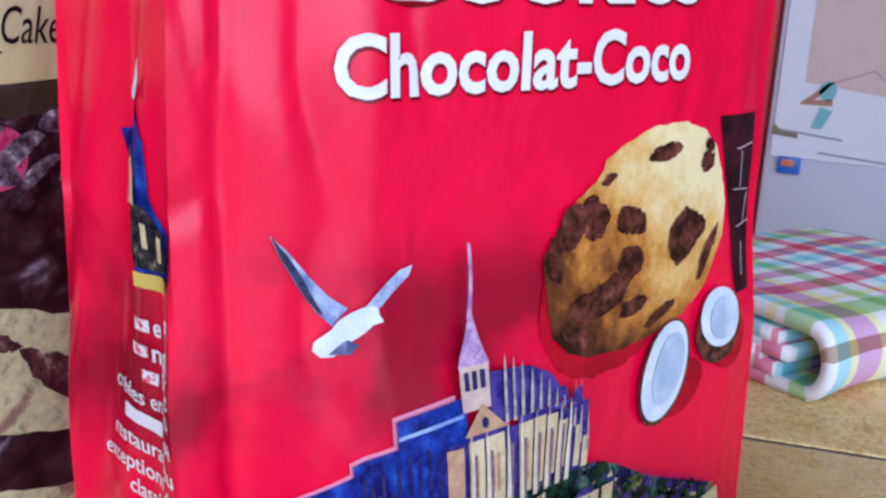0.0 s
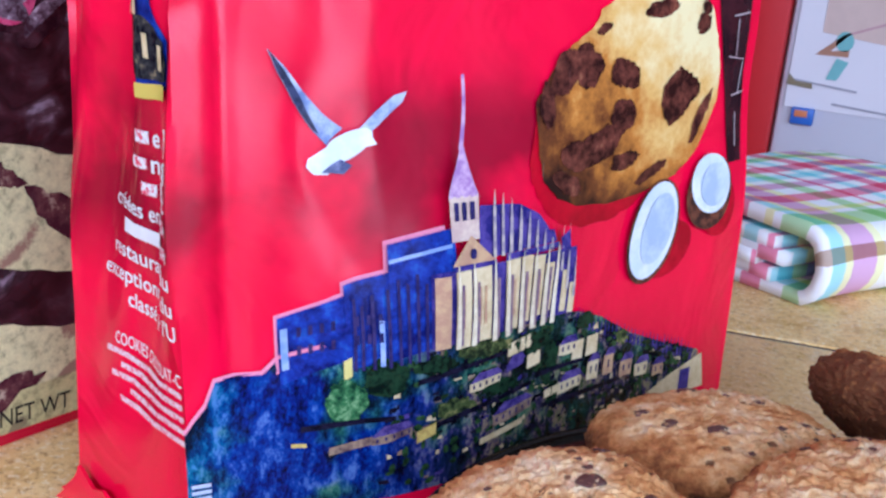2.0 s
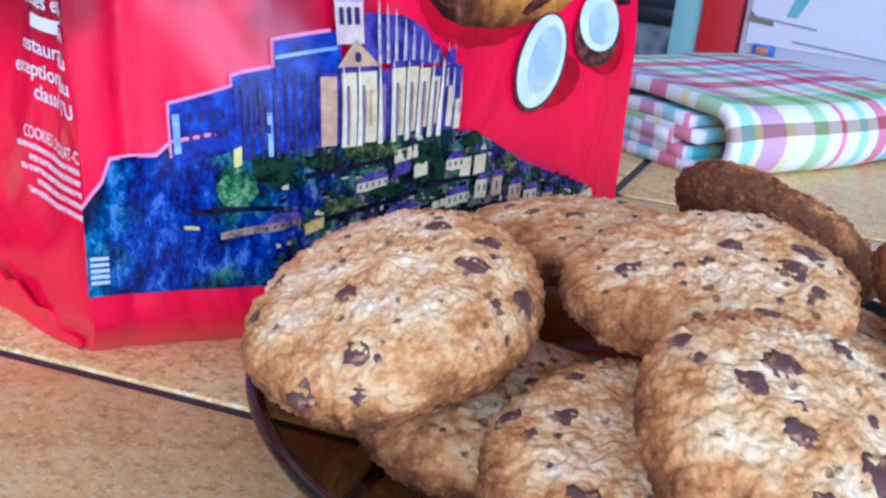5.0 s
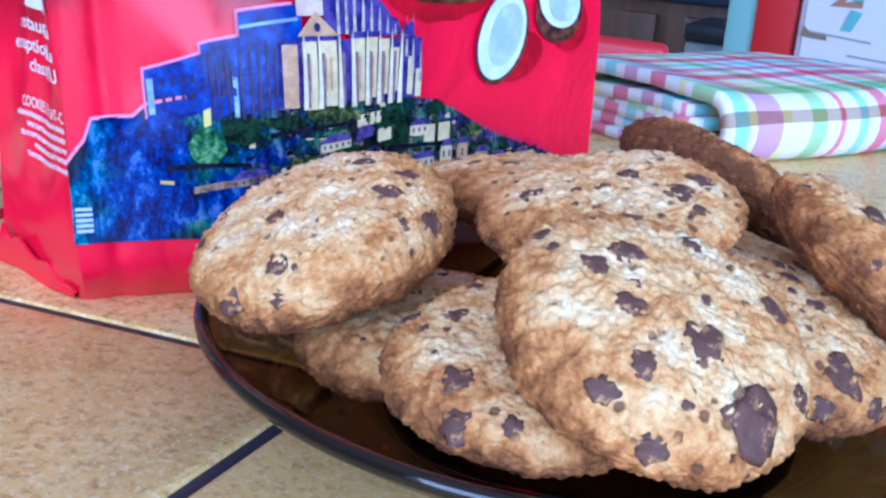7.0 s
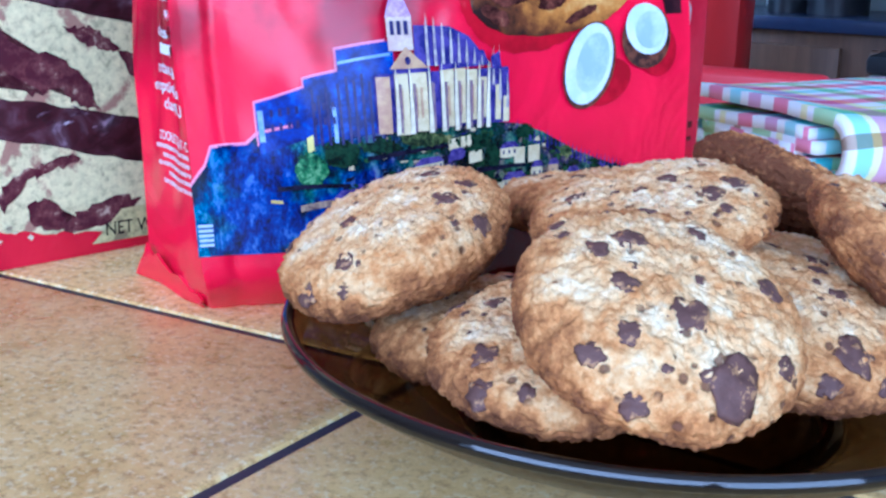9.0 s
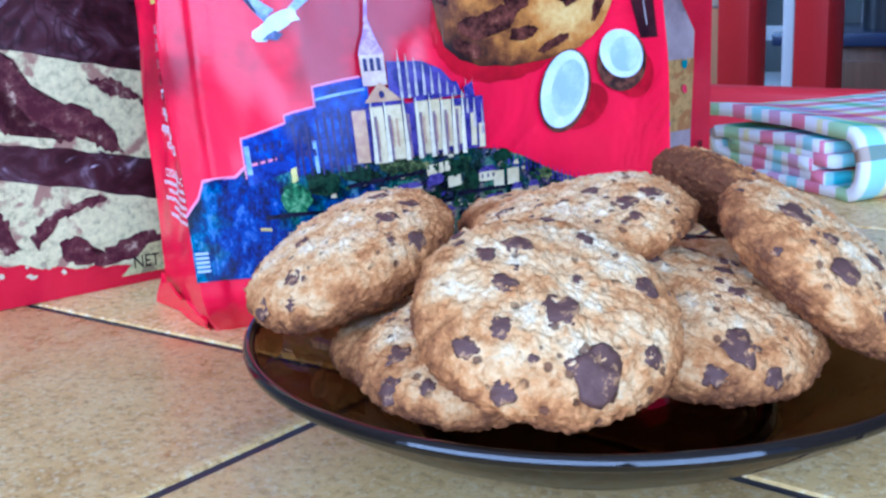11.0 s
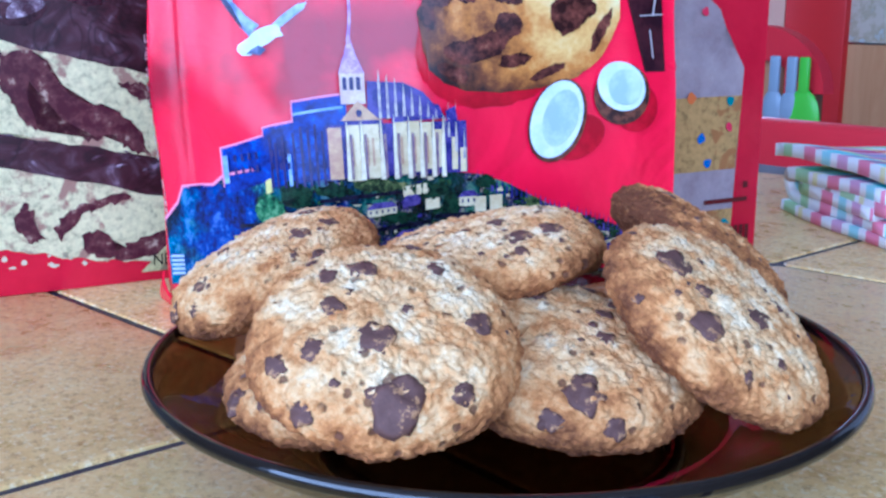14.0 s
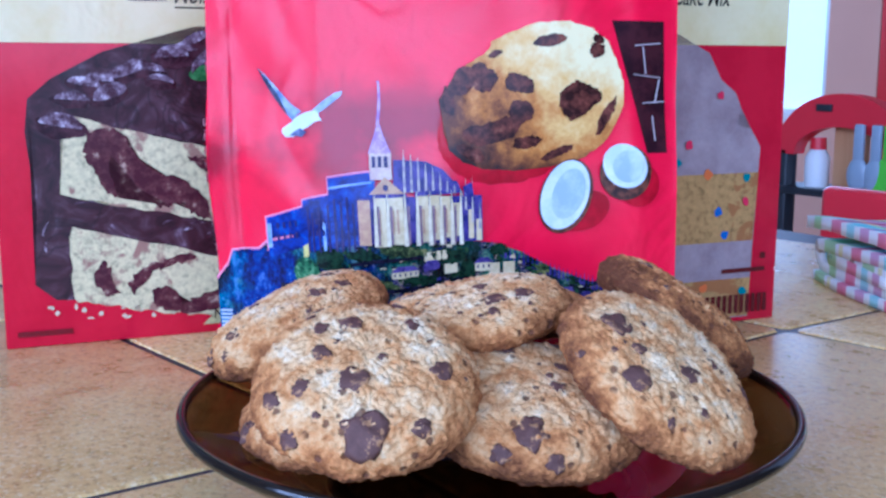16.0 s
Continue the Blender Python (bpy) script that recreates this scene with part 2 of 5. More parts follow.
def wood_material(name, dark, light, scale=6.0):
    m = Mat(name, rough=0.45)
    s = m.node("ShaderNodeMapping")
    s.inputs["Scale"].default_value = (1.0, 1.0, 0.08)
    m.link(m.co, s.inputs["Vector"])
    m.colour(m.ramp(m.noise(scale * 4, 5.0, 0.7, s.outputs[0], 1.0), ((0.3, dark), (0.7, light))))
    return m.m


TILE = tile_material()
GROUT = plain("dark_grout", (0.026, 0.028, 0.048), 0.5, 0.35, 200.0, bump=0.0006)
COOKIE = cookie_material("baked_cookie_crumb", 0.0)
COOKIE_BROWN = cookie_material("browned_cookie_crumb", 0.16)
CHOC = Mat("dark_chocolate", (0.135, 0.060, 0.040), 0.62, spec=0.3)
CHOC.bump(CHOC.noise(700.0), 0.5, 0.0005)
CHOC.colour(CHOC.mix(CHOC.ramp(CHOC.noise(520.0, 3.0, 0.7), ((0.58, (0, 0, 0)), (0.64, (0.8, 0.8, 0.8)))), CHOC.mix(CHOC.noise(300.0, 4.0, 0.7), (0.050, 0.020, 0.015), (0.20, 0.100, 0.076)), (0.50, 0.27, 0.11)))
CHOC = CHOC.m
GLASS = glass_material()
RIM_GLASS = rim_material()
FILM = film_material()
WHITE_INK = ink("white_ink", (0.80, 0.80, 0.80))
SHADOW_INK = ink("dark_red_ink", (0.20, 0.003, 0.012))
RED_CARD = ink("red_card_ink", (0.50, 0.006, 0.028), (0.56, 0.010, 0.034), 30.0, rough=0.28)
CREAM_CARD = ink("cream_card_ink", (0.72, 0.61, 0.28), (0.78, 0.69, 0.38), 20.0, rough=0.28)
BLACK_INK = ink("black_ink", (0.012, 0.010, 0.012))
PLAID = plaid_material()
WALL_PAINT = plain("wall_paint", (0.32, 0.31, 0.29), 0.8, 0.06, 6.0)
RED_PAINT = plain("red_paint", (0.55, 0.012, 0.014), 0.4, 0.08, 8.0)
RED_PLASTIC = plain("red_plastic", (0.62, 0.020, 0.035), 0.35, 0.05, 8.0)
TEAL = plain("pale_green_paint", (0.28, 0.50, 0.44), 0.6, 0.06, 6.0)
WHITE_ENAMEL = plain("white_enamel", (0.62, 0.61, 0.64), 0.3, 0.03, 4.0)
WHITE_PAINT = plain("white_paint", (0.75, 0.76, 0.76), 0.5, 0.05, 10.0)
ORANGE_WOOD = wood_material("orange_wood", (0.48, 0.22, 0.08), (0.62, 0.33, 0.15))
BROWN_WOOD = wood_material("brown_wood", (0.10, 0.045, 0.018), (0.20, 0.095, 0.04))
DARK = plain("dark_laminate", (0.018, 0.02, 0.026), 0.4, 0.3, 10.0)
FLOOR_STUFF = plain("floor_stone", (0.32, 0.25, 0.19), 0.5, 0.15, 4.0)
PAPER = plain("drawing_paper", (0.74, 0.70, 0.70), 0.8, 0.03, 12.0)


# ---- mesh helpers ----
def finish(bm, name, mat, smooth=True, angle=None):
    me = bpy.data.meshes.new(name)
    bmesh.ops.recalc_face_normals(bm, faces=bm.faces)
    bm.to_mesh(me)
    bm.free()
    me.materials.append(mat)
    if smooth:
        me.polygons.foreach_set("use_smooth", [True] * len(me.polygons))
        if angle:
            me.set_sharp_from_angle(angle=radians(angle))
    return me


def part(name, bm, mat, parent, label="", smooth=True, angle=40):
    ob = new(name, finish(bm, name, mat, smooth, angle))
    ob.parent = parent
    if label:
        tagged(ob, label)
    return ob


def thing(name, m, label, category, group="", kind=""):
    ob = new(name)
    ob.empty_display_size = 0.02
    ob.matrix_world = m
    return tagged(ob, label, category, group, kind)


def solid(name, bm, mat, label, category, kind="", m=None, smooth=True, angle=40, group=""):
    ob = new(name, finish(bm, name, mat, smooth, angle))
    if m is not None:
        ob.matrix_world = m
    return tagged(ob, label, category, group, kind)


def box(x0, x1, y0, y1, z0, z1, bevel=0.0, segments=2, bm=None):
    bm = bm or bmesh.new()
    made = bmesh.ops.create_cube(bm, size=1.0, matrix=Matrix.LocRotScale(((x0 + x1) / 2, (y0 + y1) / 2, (z0 + z1) / 2), None, (x1 - x0, y1 - y0, z1 - z0)))
    if bevel:
        edges = list({e for v in made["verts"] for e in v.link_edges})
        bmesh.ops.bevel(bm, geom=edges, offset=bevel, segments=segments, affect="EDGES", profile=0.5)
    return bm


def rod(a, b, r, sides=12, r2=None, bm=None):
    bm = bm or bmesh.new()
    a, b = Vector(a), Vector(b)
    m = Matrix.Translation((a + b) / 2) @ (b - a).to_track_quat("Z", "Y").to_matrix().to_4x4()
    bmesh.ops.create_cone(bm, cap_ends=True, segments=sides, radius1=r, radius2=r if r2 is None else r2, depth=(b - a).length, matrix=m)
    return bm


def lathe(profile, sides=96):
    bm = bmesh.new()
    rings = []
    for r, z in profile:
        if r < 1e-6:
            rings.append([bm.verts.new((0, 0, z))])
        else:
            rings.append([bm.verts.new((r * math.cos(2 * math.pi * i / sides), r * math.sin(2 * math.pi * i / sides), z)) for i in range(sides)])
    for p, q in zip(rings, rings[1:]):
        for i in range(sides):
            j = (i + 1) % sides
            f = [p[i % len(p)], p[j % len(p)], q[j % len(q)], q[i % len(q)]]
            f = list(dict.fromkeys(f))
            if len(f) > 2:
                bm.faces.new(f)
    return bm


def print_mesh(polys, surface, lift, cuts=3):
    """Flat printed areas laid on a surface(x, z, lift)."""
    bm = bmesh.new()
    for poly in polys:
        bm.faces.new([bm.verts.new((x, 0, z)) for x, z in poly])
    bmesh.ops.triangulate(bm, faces=bm.faces)
    if cuts:
        bmesh.ops.subdivide_edges(bm, edges=bm.edges, cuts=cuts, use_grid_fill=True)
        bmesh.ops.triangulate(bm, faces=bm.faces)
    for v in bm.verts:
        v.co = surface(v.co.x, v.co.z, lift)
    return bm


def disc_poly(cx, cz, rx, rz, turn=0.0, n=28, rough=0.0, seed=0):
    rnd = random.Random(seed)
    c, s = math.cos(radians(turn)), math.sin(radians(turn))
    out = []
    for i in range(n):
        a = 2 * math.pi * i / n
        k = 1 + rough * (rnd.random() - 0.5)
        x, z = rx * k * math.cos(a), rz * k * math.sin(a)
        out.append((cx + c * x - s * z, cz + s * x + c * z))
    return out


def rect(x0, x1, z0, z1, slope=0.0):
    return [(x0, z0), (x1, z0 + slope * (x1 - x0)), (x1, z1 + slope * (x1 - x0)), (x0, z1)]


def text_mesh(words, size, place, surface, lift, bold=0.0, lean=0.0, width=None, turn=0.0, thick=0.0):
    """Lettering with the built-in font, laid on a surface; width in metres squeezes it."""
    cu = bpy.data.curves.new("lettering", "FONT")
    cu.body, cu.size, cu.offset, cu.shear = words, 1.0, bold, lean
    cu.resolution_u = 3
    ob = new("lettering", cu)
    bpy.context.view_layer.update()
    me = bpy.data.meshes.new_from_object(ob.evaluated_get(bpy.context.evaluated_depsgraph_get()))
    bpy.data.objects.remove(ob)
    bm = bmesh.new()
    bm.from_mesh(me)
    bpy.data.meshes.remove(me)
    bpy.data.curves.remove(cu)
    xs = [v.co.x for v in bm.verts]
    kx = size if width is None else width / max(max(xs) - min(xs), 1e-6)
    x0 = min(xs)
    c, s = math.cos(radians(turn)), math.sin(radians(turn))
    bmesh.ops.triangulate(bm, faces=bm.faces)
    for v in bm.verts:
        x, z = (v.co.x - x0) * kx, v.co.y * size
        v.co = surface(place[0] + c * x - s * z, place[1] + s * x + c * z, lift)
    return bm


# ---- room ----
FLOOR_Z = -0.75
solid("floor", box(-3.2, 2.4, -2.5, 4.6, FLOOR_Z - 0.1, FLOOR_Z), FLOOR_STUFF, "pale stone kitchen floor", "floor", "structure")
solid("ceiling", box(-3.2, 2.4, -2.5, 4.6, 1.75, 1.85), plain("ceiling_boards", (0.52, 0.51, 0.49), 0.8), "pale boarded ceiling", "ceiling", "structure")
# east wall with the main window opening
bm = box(2.4, 2.5, -2.5, -2.3, FLOOR_Z, 1.75)
box(2.4, 2.5, 0.0, 4.6, FLOOR_Z, 1.75, bm=bm)
box(2.4, 2.5, -2.3, 0.0, FLOOR_Z, 0.02, bm=bm)
box(2.4, 2.5, -2.3, 0.0, 1.45, 1.75, bm=bm)
solid("wall_east", bm, WALL_PAINT, "plain cream wall with a window opening", "wall", "structure", smooth=False)
bm = box(-3.2, -1.1, -2.6, -2.5, FLOOR_Z, 1.75)
box(2.1, 2.5, -2.6, -2.5, FLOOR_Z, 1.75, bm=bm)
box(-1.1, 2.1, -2.6, -2.5, FLOOR_Z, 0.25, bm=bm)
box(-1.1, 2.1, -2.6, -2.5, 1.55, 1.75, bm=bm)
solid("wall_south", bm, WALL_PAINT, "plain cream wall with a window opening", "wall", "structure", smooth=False)
solid("wall_west", box(-3.3, -3.2, -2.6, 4.6, FLOOR_Z, 1.75), WALL_PAINT, "plain cream wall", "wall", "structure", smooth=False)
# the far room's dimness is put into this darker wall colour
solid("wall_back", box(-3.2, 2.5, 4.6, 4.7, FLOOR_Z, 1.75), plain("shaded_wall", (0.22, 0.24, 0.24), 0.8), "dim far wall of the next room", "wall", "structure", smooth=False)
# north side: pillars, frames and openings, west to east
Y = 2.2
bm = box(-3.2, -2.6, Y, Y + 0.12, FLOOR_Z, 1.75)
box(-2.6, -1.43, Y, Y + 0.12, FLOOR_Z, -0.05, bm=bm)
box(-2.6, -1.43, Y, Y + 0.12, 1.3, 1.75, bm=bm)
box(-1.43, -1.29, Y, Y + 0.12, FLOOR_Z, 1.75, bm=bm)
solid("wall_north", bm, plain("apricot_paint", (0.66, 0.36, 0.25), 0.8, 0.05, 5.0), "apricot wall beside a bright window", "wall", "structure", smooth=False)
pane = Mat("bright_pane", (0.8, 0.9, 0.95), 0.2)
pane.b.inputs["Emission Color"].default_value = (0.80, 0.92, 1.0, 1)
pane.b.inputs["Emission Strength"].default_value = 0.6
win = thing("window_1", pose(-2.015, Y + 0.06, 0.62), "bright window with a white frame", "window", kind="structure")
part("pane", box(-0.56, 0.56, 0.01, 0.016, -0.66, 0.66), pane.m, win, "daylight pane")
for x0, x1, z0, z1 in ((-0.585, -0.55, -0.67, 0.68), (0.55, 0.585, -0.67, 0.68), (-0.02, 0.02, -0.63, 0.64), (-0.55, 0.55, -0.67, -0.63), (-0.55, 0.55, 0.64, 0.68)):
    part("window_frame", box(x0, x1, -0.03, 0.03, z0, z1, 0.006), WHITE_PAINT, win)


def post(name, x0, x1, y, mat, label, depth=0.1):
    return solid(name, box(x0, x1, y, y + depth, FLOOR_Z, 1.75, 0.006), mat, label, "door frame", "structure")


post("door_frame_1", -1.29, -1.13, Y, RED_PAINT, "red painted wooden door frame")
panel = thing("wall_panel", pose(-1.064, Y, 0), "orange wooden panel with a patterned paper strip above", "wall panel", kind="structure")
part("board", box(-0.066, 0.066, 0.02, 0.06, FLOOR_Z, -0.005), ORANGE_WOOD, panel)
m = Mat("patterned_paper", rough=0.8)
m.colour(m.ramp(m.noise(28.0, 3.0), ((0.4, (0.56, 0.47, 0.36)), (0.55, (0.42, 0.34, 0.22)), (0.65, (0.50, 0.52, 0.50)))))
part("paper_strip", box(-0.066, 0.066, 0.02, 0.055, 0.0, 1.75), m.m, panel)
post("door_frame_2", -0.998, -0.92, Y, RED_PAINT, "red painted wooden door frame")
post("door_jamb", -0.842, -0.815, Y, WHITE_PAINT, "white painted door jamb")
post("door_frame_3", -0.815, -0.737, Y, RED_PAINT, "red painted wooden door frame")
post("wall_strip", -0.230, -0.186, 1.5, TEAL, "pale green wall strip beside the red frame", 0.06)
post("door_frame_4", -0.188, -0.130, 1.49, RED_PAINT, "red painted wooden door frame", 0.06)


def white_chair(x, y):
    ch = thing("dining_chair", pose(x, y, FLOOR_Z), "white wooden chair in the next room", "chair")
    for i in (-0.2, 0.2):
        part("leg", rod((i, -0.2, 0), (i, -0.2, 0.43), 0.02), WHITE_PAINT, ch)
        part("leg", rod((i, 0.2, 0), (i, 0.2, 0.95), 0.02), WHITE_PAINT, ch)
    part("seat", box(-0.22, 0.22, -0.22, 0.22, 0.43, 0.47, 0.01), WHITE_PAINT, ch)
    for z in (0.58, 0.72, 0.88):
        part("slat", box(-0.19, 0.19, 0.19, 0.21, z, z + 0.05, 0.006), WHITE_PAINT, ch)


white_chair(-1.30, 3.3)


def sideboard():
    sb = thing("sideboard", pose(-0.62, 3.0, FLOOR_Z), "brown wooden sideboard with a dark blue top", "sideboard")
    part("carcass", box(-0.55, 0.42, 0.0, 0.45, 0.0, 0.60, 0.008), BROWN_WOOD, sb)
    part("top", box(-0.58, 0.45, -0.03, 0.47, 0.60, 0.64, 0.006), plain("blue_black_top", (0.03, 0.045, 0.10), 0.25), sb)
    for x in (-0.52, -0.02):
        d = part("door", box(x, x + 0.42, -0.02, 0.0, 0.06, 0.56, 0.006), BROWN_WOOD, sb)
        part("knob", rod((x + 0.38, -0.045, 0.34), (x + 0.38, -0.02, 0.34), 0.014), DARK, d)


sideboard()
crate = thing("storage_tin", pose(-0.36, 2.2, FLOOR_Z), "patterned grey-blue storage box on the floor", "box")
m = Mat("patterned_tin", rough=0.5)
m.colour(m.ramp(m.voronoi(26.0), ((0.2, (0.02, 0.03, 0.05)), (0.4, (0.16, 0.22, 0.26)), (0.6, (0.3, 0.33, 0.3)))))
part("body", box(-0.09, 0.09, 0, 0.2, 0, 0.58, 0.01), m.m, crate)
part("lid", box(-0.095, 0.095, -0.005, 0.205, 0.58, 0.62, 0.01), DARK, crate)
for i, (x, h, r) in enumerate(((-0.95, 0.10, 0.06), (-0.80, 0.06, 0.09), (-0.62, 0.13, 0.04))):
    solid("pot", rod((x, 3.2, FLOOR_Z + 0.64), (x, 3.2, FLOOR_Z + 0.64 + h), r, 20), DARK, "dark pot standing on the sideboard", "pot")


def fridge():
    fr = thing("refrigerator", pose(-0.128, 1.5, FLOOR_Z), "white refrigerator with a drawing held by magnets", "refrigerator")
    part("body", box(0.0, 0.62, 0.03, 0.6, 0.0, 1.65, 0.02), WHITE_ENAMEL, fr)
    part("door", box(0.0, 0.62, 0.0, 0.03, 0.05, 1.62, 0.012), WHITE_ENAMEL, fr)
    return fr


FRIDGE = fridge()


def on_door(x, z, lift):
    return Vector((x - 0.022, 1.5 - lift, z))


def on_sheet(x, z, lift):
    return on_door(x, z - 0.085, lift)


sheet = thing("child_drawing", Matrix(), "colourful crayon drawing on white paper", "drawing")
part("paper", print_mesh([rect(-0.095, 0.20, -0.010, 0.36)], on_sheet, 0.003, 0), PAPER, sheet)
part("brown_line", print_mesh([[(-0.065, 0.068), (-0.03, 0.10), (-0.025, 0.098), (-0.045, 0.075), (-0.02, 0.079), (-0.02, 0.069)]], on_sheet, 0.0045, 0), plain("brown_crayon", (0.40, 0.20, 0.12), 0.8), sheet)
part("roof_line", print_mesh([[(-0.03, 0.10), (0.03, 0.125), (0.06, 0.10), (0.058, 0.098), (0.03, 0.121), (-0.029, 0.097)]], on_sheet, 0.0045, 0), plain("pink_crayon", (0.52, 0.30, 0.30), 0.8), sheet)
part("teal_patch", print_mesh([[(-0.045, 0.035), (-0.03, 0.035), (-0.018, 0.062), (-0.035, 0.066)], disc_poly(-0.028, 0.09, 0.012, 0.014)], on_sheet, 0.0045, 0), plain("teal_crayon", (0.20, 0.46, 0.44), 0.8), sheet)
part("tan_patch", print_mesh([rect(-0.06, 0.20, 0.100, 0.25, -0.1)], on_sheet, 0.0042, 0), plain("tan_crayon", (0.62, 0.46, 0.38), 0.8), sheet)
part("grey_line", print_mesh([rect(-0.088, 0.0, 0.028, 0.031, -0.08), rect(-0.03, 0.20, 0.0, 0.003, -0.06)], on_sheet, 0.005, 0), plain("grey_crayon", (0.35, 0.33, 0.36), 0.8), sheet)
mag = thing("fridge_magnet", Matrix(), "small blue and orange picture magnet", "magnet", "fridge magnets")
part("plate", box(-0.105, -0.073, 1.488, 1.499, -0.118, -0.094, 0.002), plain("blue_magnet", (0.03, 0.13, 0.48), 0.4), mag)
part("picture", box(-0.10, -0.082, 1.4865, 1.4885, -0.107, -0.097, 0.0008), plain("orange_magnet", (0.60, 0.18, 0.06), 0.4), mag)
mag = thing("fridge_magnet", Matrix(), "small olive plane-shaped magnet", "magnet", "fridge magnets")
part("plate", print_mesh([[(-0.097, -0.063), (-0.06, -0.066), (-0.062, -0.058), (-0.085, -0.057), (-0.095, -0.047)]], on_door, 0.006, 0), plain("olive_magnet", (0.22, 0.17, 0.09), 0.6), mag)


def red_chair():
    ch = thing("plastic_chair", pose(-0.294, 0.82, FLOOR_Z), "red plastic chair pushed up to the table", "chair")
    part("backrest", box(-0.148, 0.148, 0.0, 0.02, 0.42, 0.728, 0.009, 3), RED_PLASTIC, ch)
    part("seat", box(-0.17, 0.17, -0.02, 0.34, 0.40, 0.43, 0.012), RED_PLASTIC, ch)
    for x in (-0.14, 0.14):
        for y in (0.02, 0.31):
            part("leg", rod((x, y, 0), (x * 0.95, y, 0.41), 0.014), RED_PLASTIC, ch)


red_chair()


def toy_kitchen():
    tk = thing("play_kitchen", pose(-0.84, 1.42, FLOOR_Z), "red play kitchen with an arched top and shelf", "toy kitchen")
    bm = bmesh.new()
    n, r0, r1 = 20, 0.088, 0.128
    for y in (0.0, 0.03):
        for i in range(n + 1):
            a = math.pi * i / n
            bm.verts.new((-r0 * math.cos(a), y, 0.70 + 0.050 * math.sin(a)))
            bm.verts.new((-r1 * math.cos(a), y, 0.70 + 0.105 * math.sin(a)))
    bm.verts.ensure_lookup_table()
    k = 2 * (n + 1)
    for i in range(n):
        a, b, c, d = 2 * i, 2 * i + 1, 2 * i + 3, 2 * i + 2
        bm.faces.new([bm.verts[q] for q in (a, b, c, d)])
        bm.faces.new([bm.verts[q + k] for q in (d, c, b, a)])
        bm.faces.new([bm.verts[q] for q in (b, b + k, c + k, c)])
        bm.faces.new([bm.verts[q] for q in (a, d, d + k, a + k)])
    part("arch", bm, RED_PLASTIC, tk)
    part("vent", box(-0.045, -0.015, -0.004, 0.0, 0.775, 0.787, 0.001), DARK, tk)
    for x in (-0.112, 0.10):
        part("upright", box(x - 0.012, x + 0.012, 0.0, 0.03, 0.0, 0.71, 0.004), BROWN_WOOD if x > 0 else DARK, tk)
    part("shelf", box(-0.124, 0.11, -0.01, 0.09, 0.632, 0.645, 0.003), DARK, tk)
    part("base", box(-0.124, 0.11, -0.01, 0.12, 0.0, 0.50, 0.006), WHITE_ENAMEL, tk)
    part("back_panel", box(-0.03, 0.03, 0.03, 0.045, 0.5, 0.75, 0.003), ORANGE_WOOD, tk)


toy_kitchen()


def bottle(x, y, z, cap, body, name="bottle"):
    b = thing(name, pose(x, y, z), "small white bottle with a red cap on the shelf", "bottle")
    part("body", lathe(((0, 0), (0.02, 0), (0.021, 0.05), (0.012, 0.065), (0, 0.066)), 20), body, b)
    part("cap", lathe(((0, 0.064), (0.014, 0.064), (0.013, 0.084), (0, 0.085)), 16), cap, b)


bottle(-0.900, 1.45, FLOOR_Z + 0.645, RED_PLASTIC, WHITE_PAINT)


def utensil(x, z, colour, label, bowl):
    u = thing("toy_spoon", pose(x, 1.40, z), label, "utensil", "hanging toy utensils")
    m = plain("utensil_plastic", colour, 0.35)
    part("handle", box(-0.009, 0.009, -0.004, 0.004, 0.0, 0.058, 0.003), m, u)
    bm = bmesh.new()
    bmesh.ops.create_uvsphere(bm, u_segments=18, v_segments=10, radius=1.0, matrix=Matrix.LocRotScale((0, 0, -bowl * 0.9), None, (bowl * 0.75, 0.007, bowl * 1.1)))
    part("bowl", bm, m, u)


utensil(-0.735, -0.050, (0.16, 0.55, 0.03), "bright green toy spoon hanging on the rack", 0.042)
for x in (-0.788, -0.757):
    utensil(x, -0.05, (0.30, 0.36, 0.44), "grey blue toy spatula hanging on the rack", 0.026)

# ---- table ----
T = 0.2


def tile_table():
    tb = thing("table", pose(0, 0, 0), "table topped with tan glazed square tiles", "table")
    part("slab", box(-0.80, 0.60, -0.60, 0.418, -0.035, -0.0009), GROUT, tb, "dark cement bed", smooth=False)
    for x in (-0.74, 0.54):
        for y in (-0.54, 0.36):
            part("leg", box(x - 0.03, x + 0.03, y - 0.03, y + 0.03, FLOOR_Z, -0.035, 0.004), BROWN_WOOD, tb)
    return tb


TABLE = tile_table()


# ---- plate ----
PLATE = (0.0468, 0.0118)
profile = ((0, 0.0035), (0.030, 0.0035), (0.036, 0.0), (0.040, 0.0), (0.043, 0.0028), (0.056, 0.0075), (0.068, 0.0140), (0.0745, 0.0186), (0.0757, 0.0200), (0.0752, 0.0212), (0.0738, 0.0208), (0.066, 0.0162), (0.054, 0.0100), (0.042, 0.0064), (0, 0.0062))
def smooth_profile(pts, n=7):
    """A rounded line through the points of a lathe profile."""
    out = []
    for i in range(len(pts) - 1):
        a, b, c, d = (Vector(pts[max(0, min(len(pts) - 1, k))]) for k in (i - 1, i, i + 1, i + 2))
        for j in range(n):
            t = j / n
            q = 0.5 * (2 * b + (c - a) * t + (2 * a - 5 * b + 4 * c - d) * t * t + (3 * b - a - 3 * c + d) * t ** 3)
            out.append((max(0.0, q.x), q.y))
    return out + [pts[-1]]


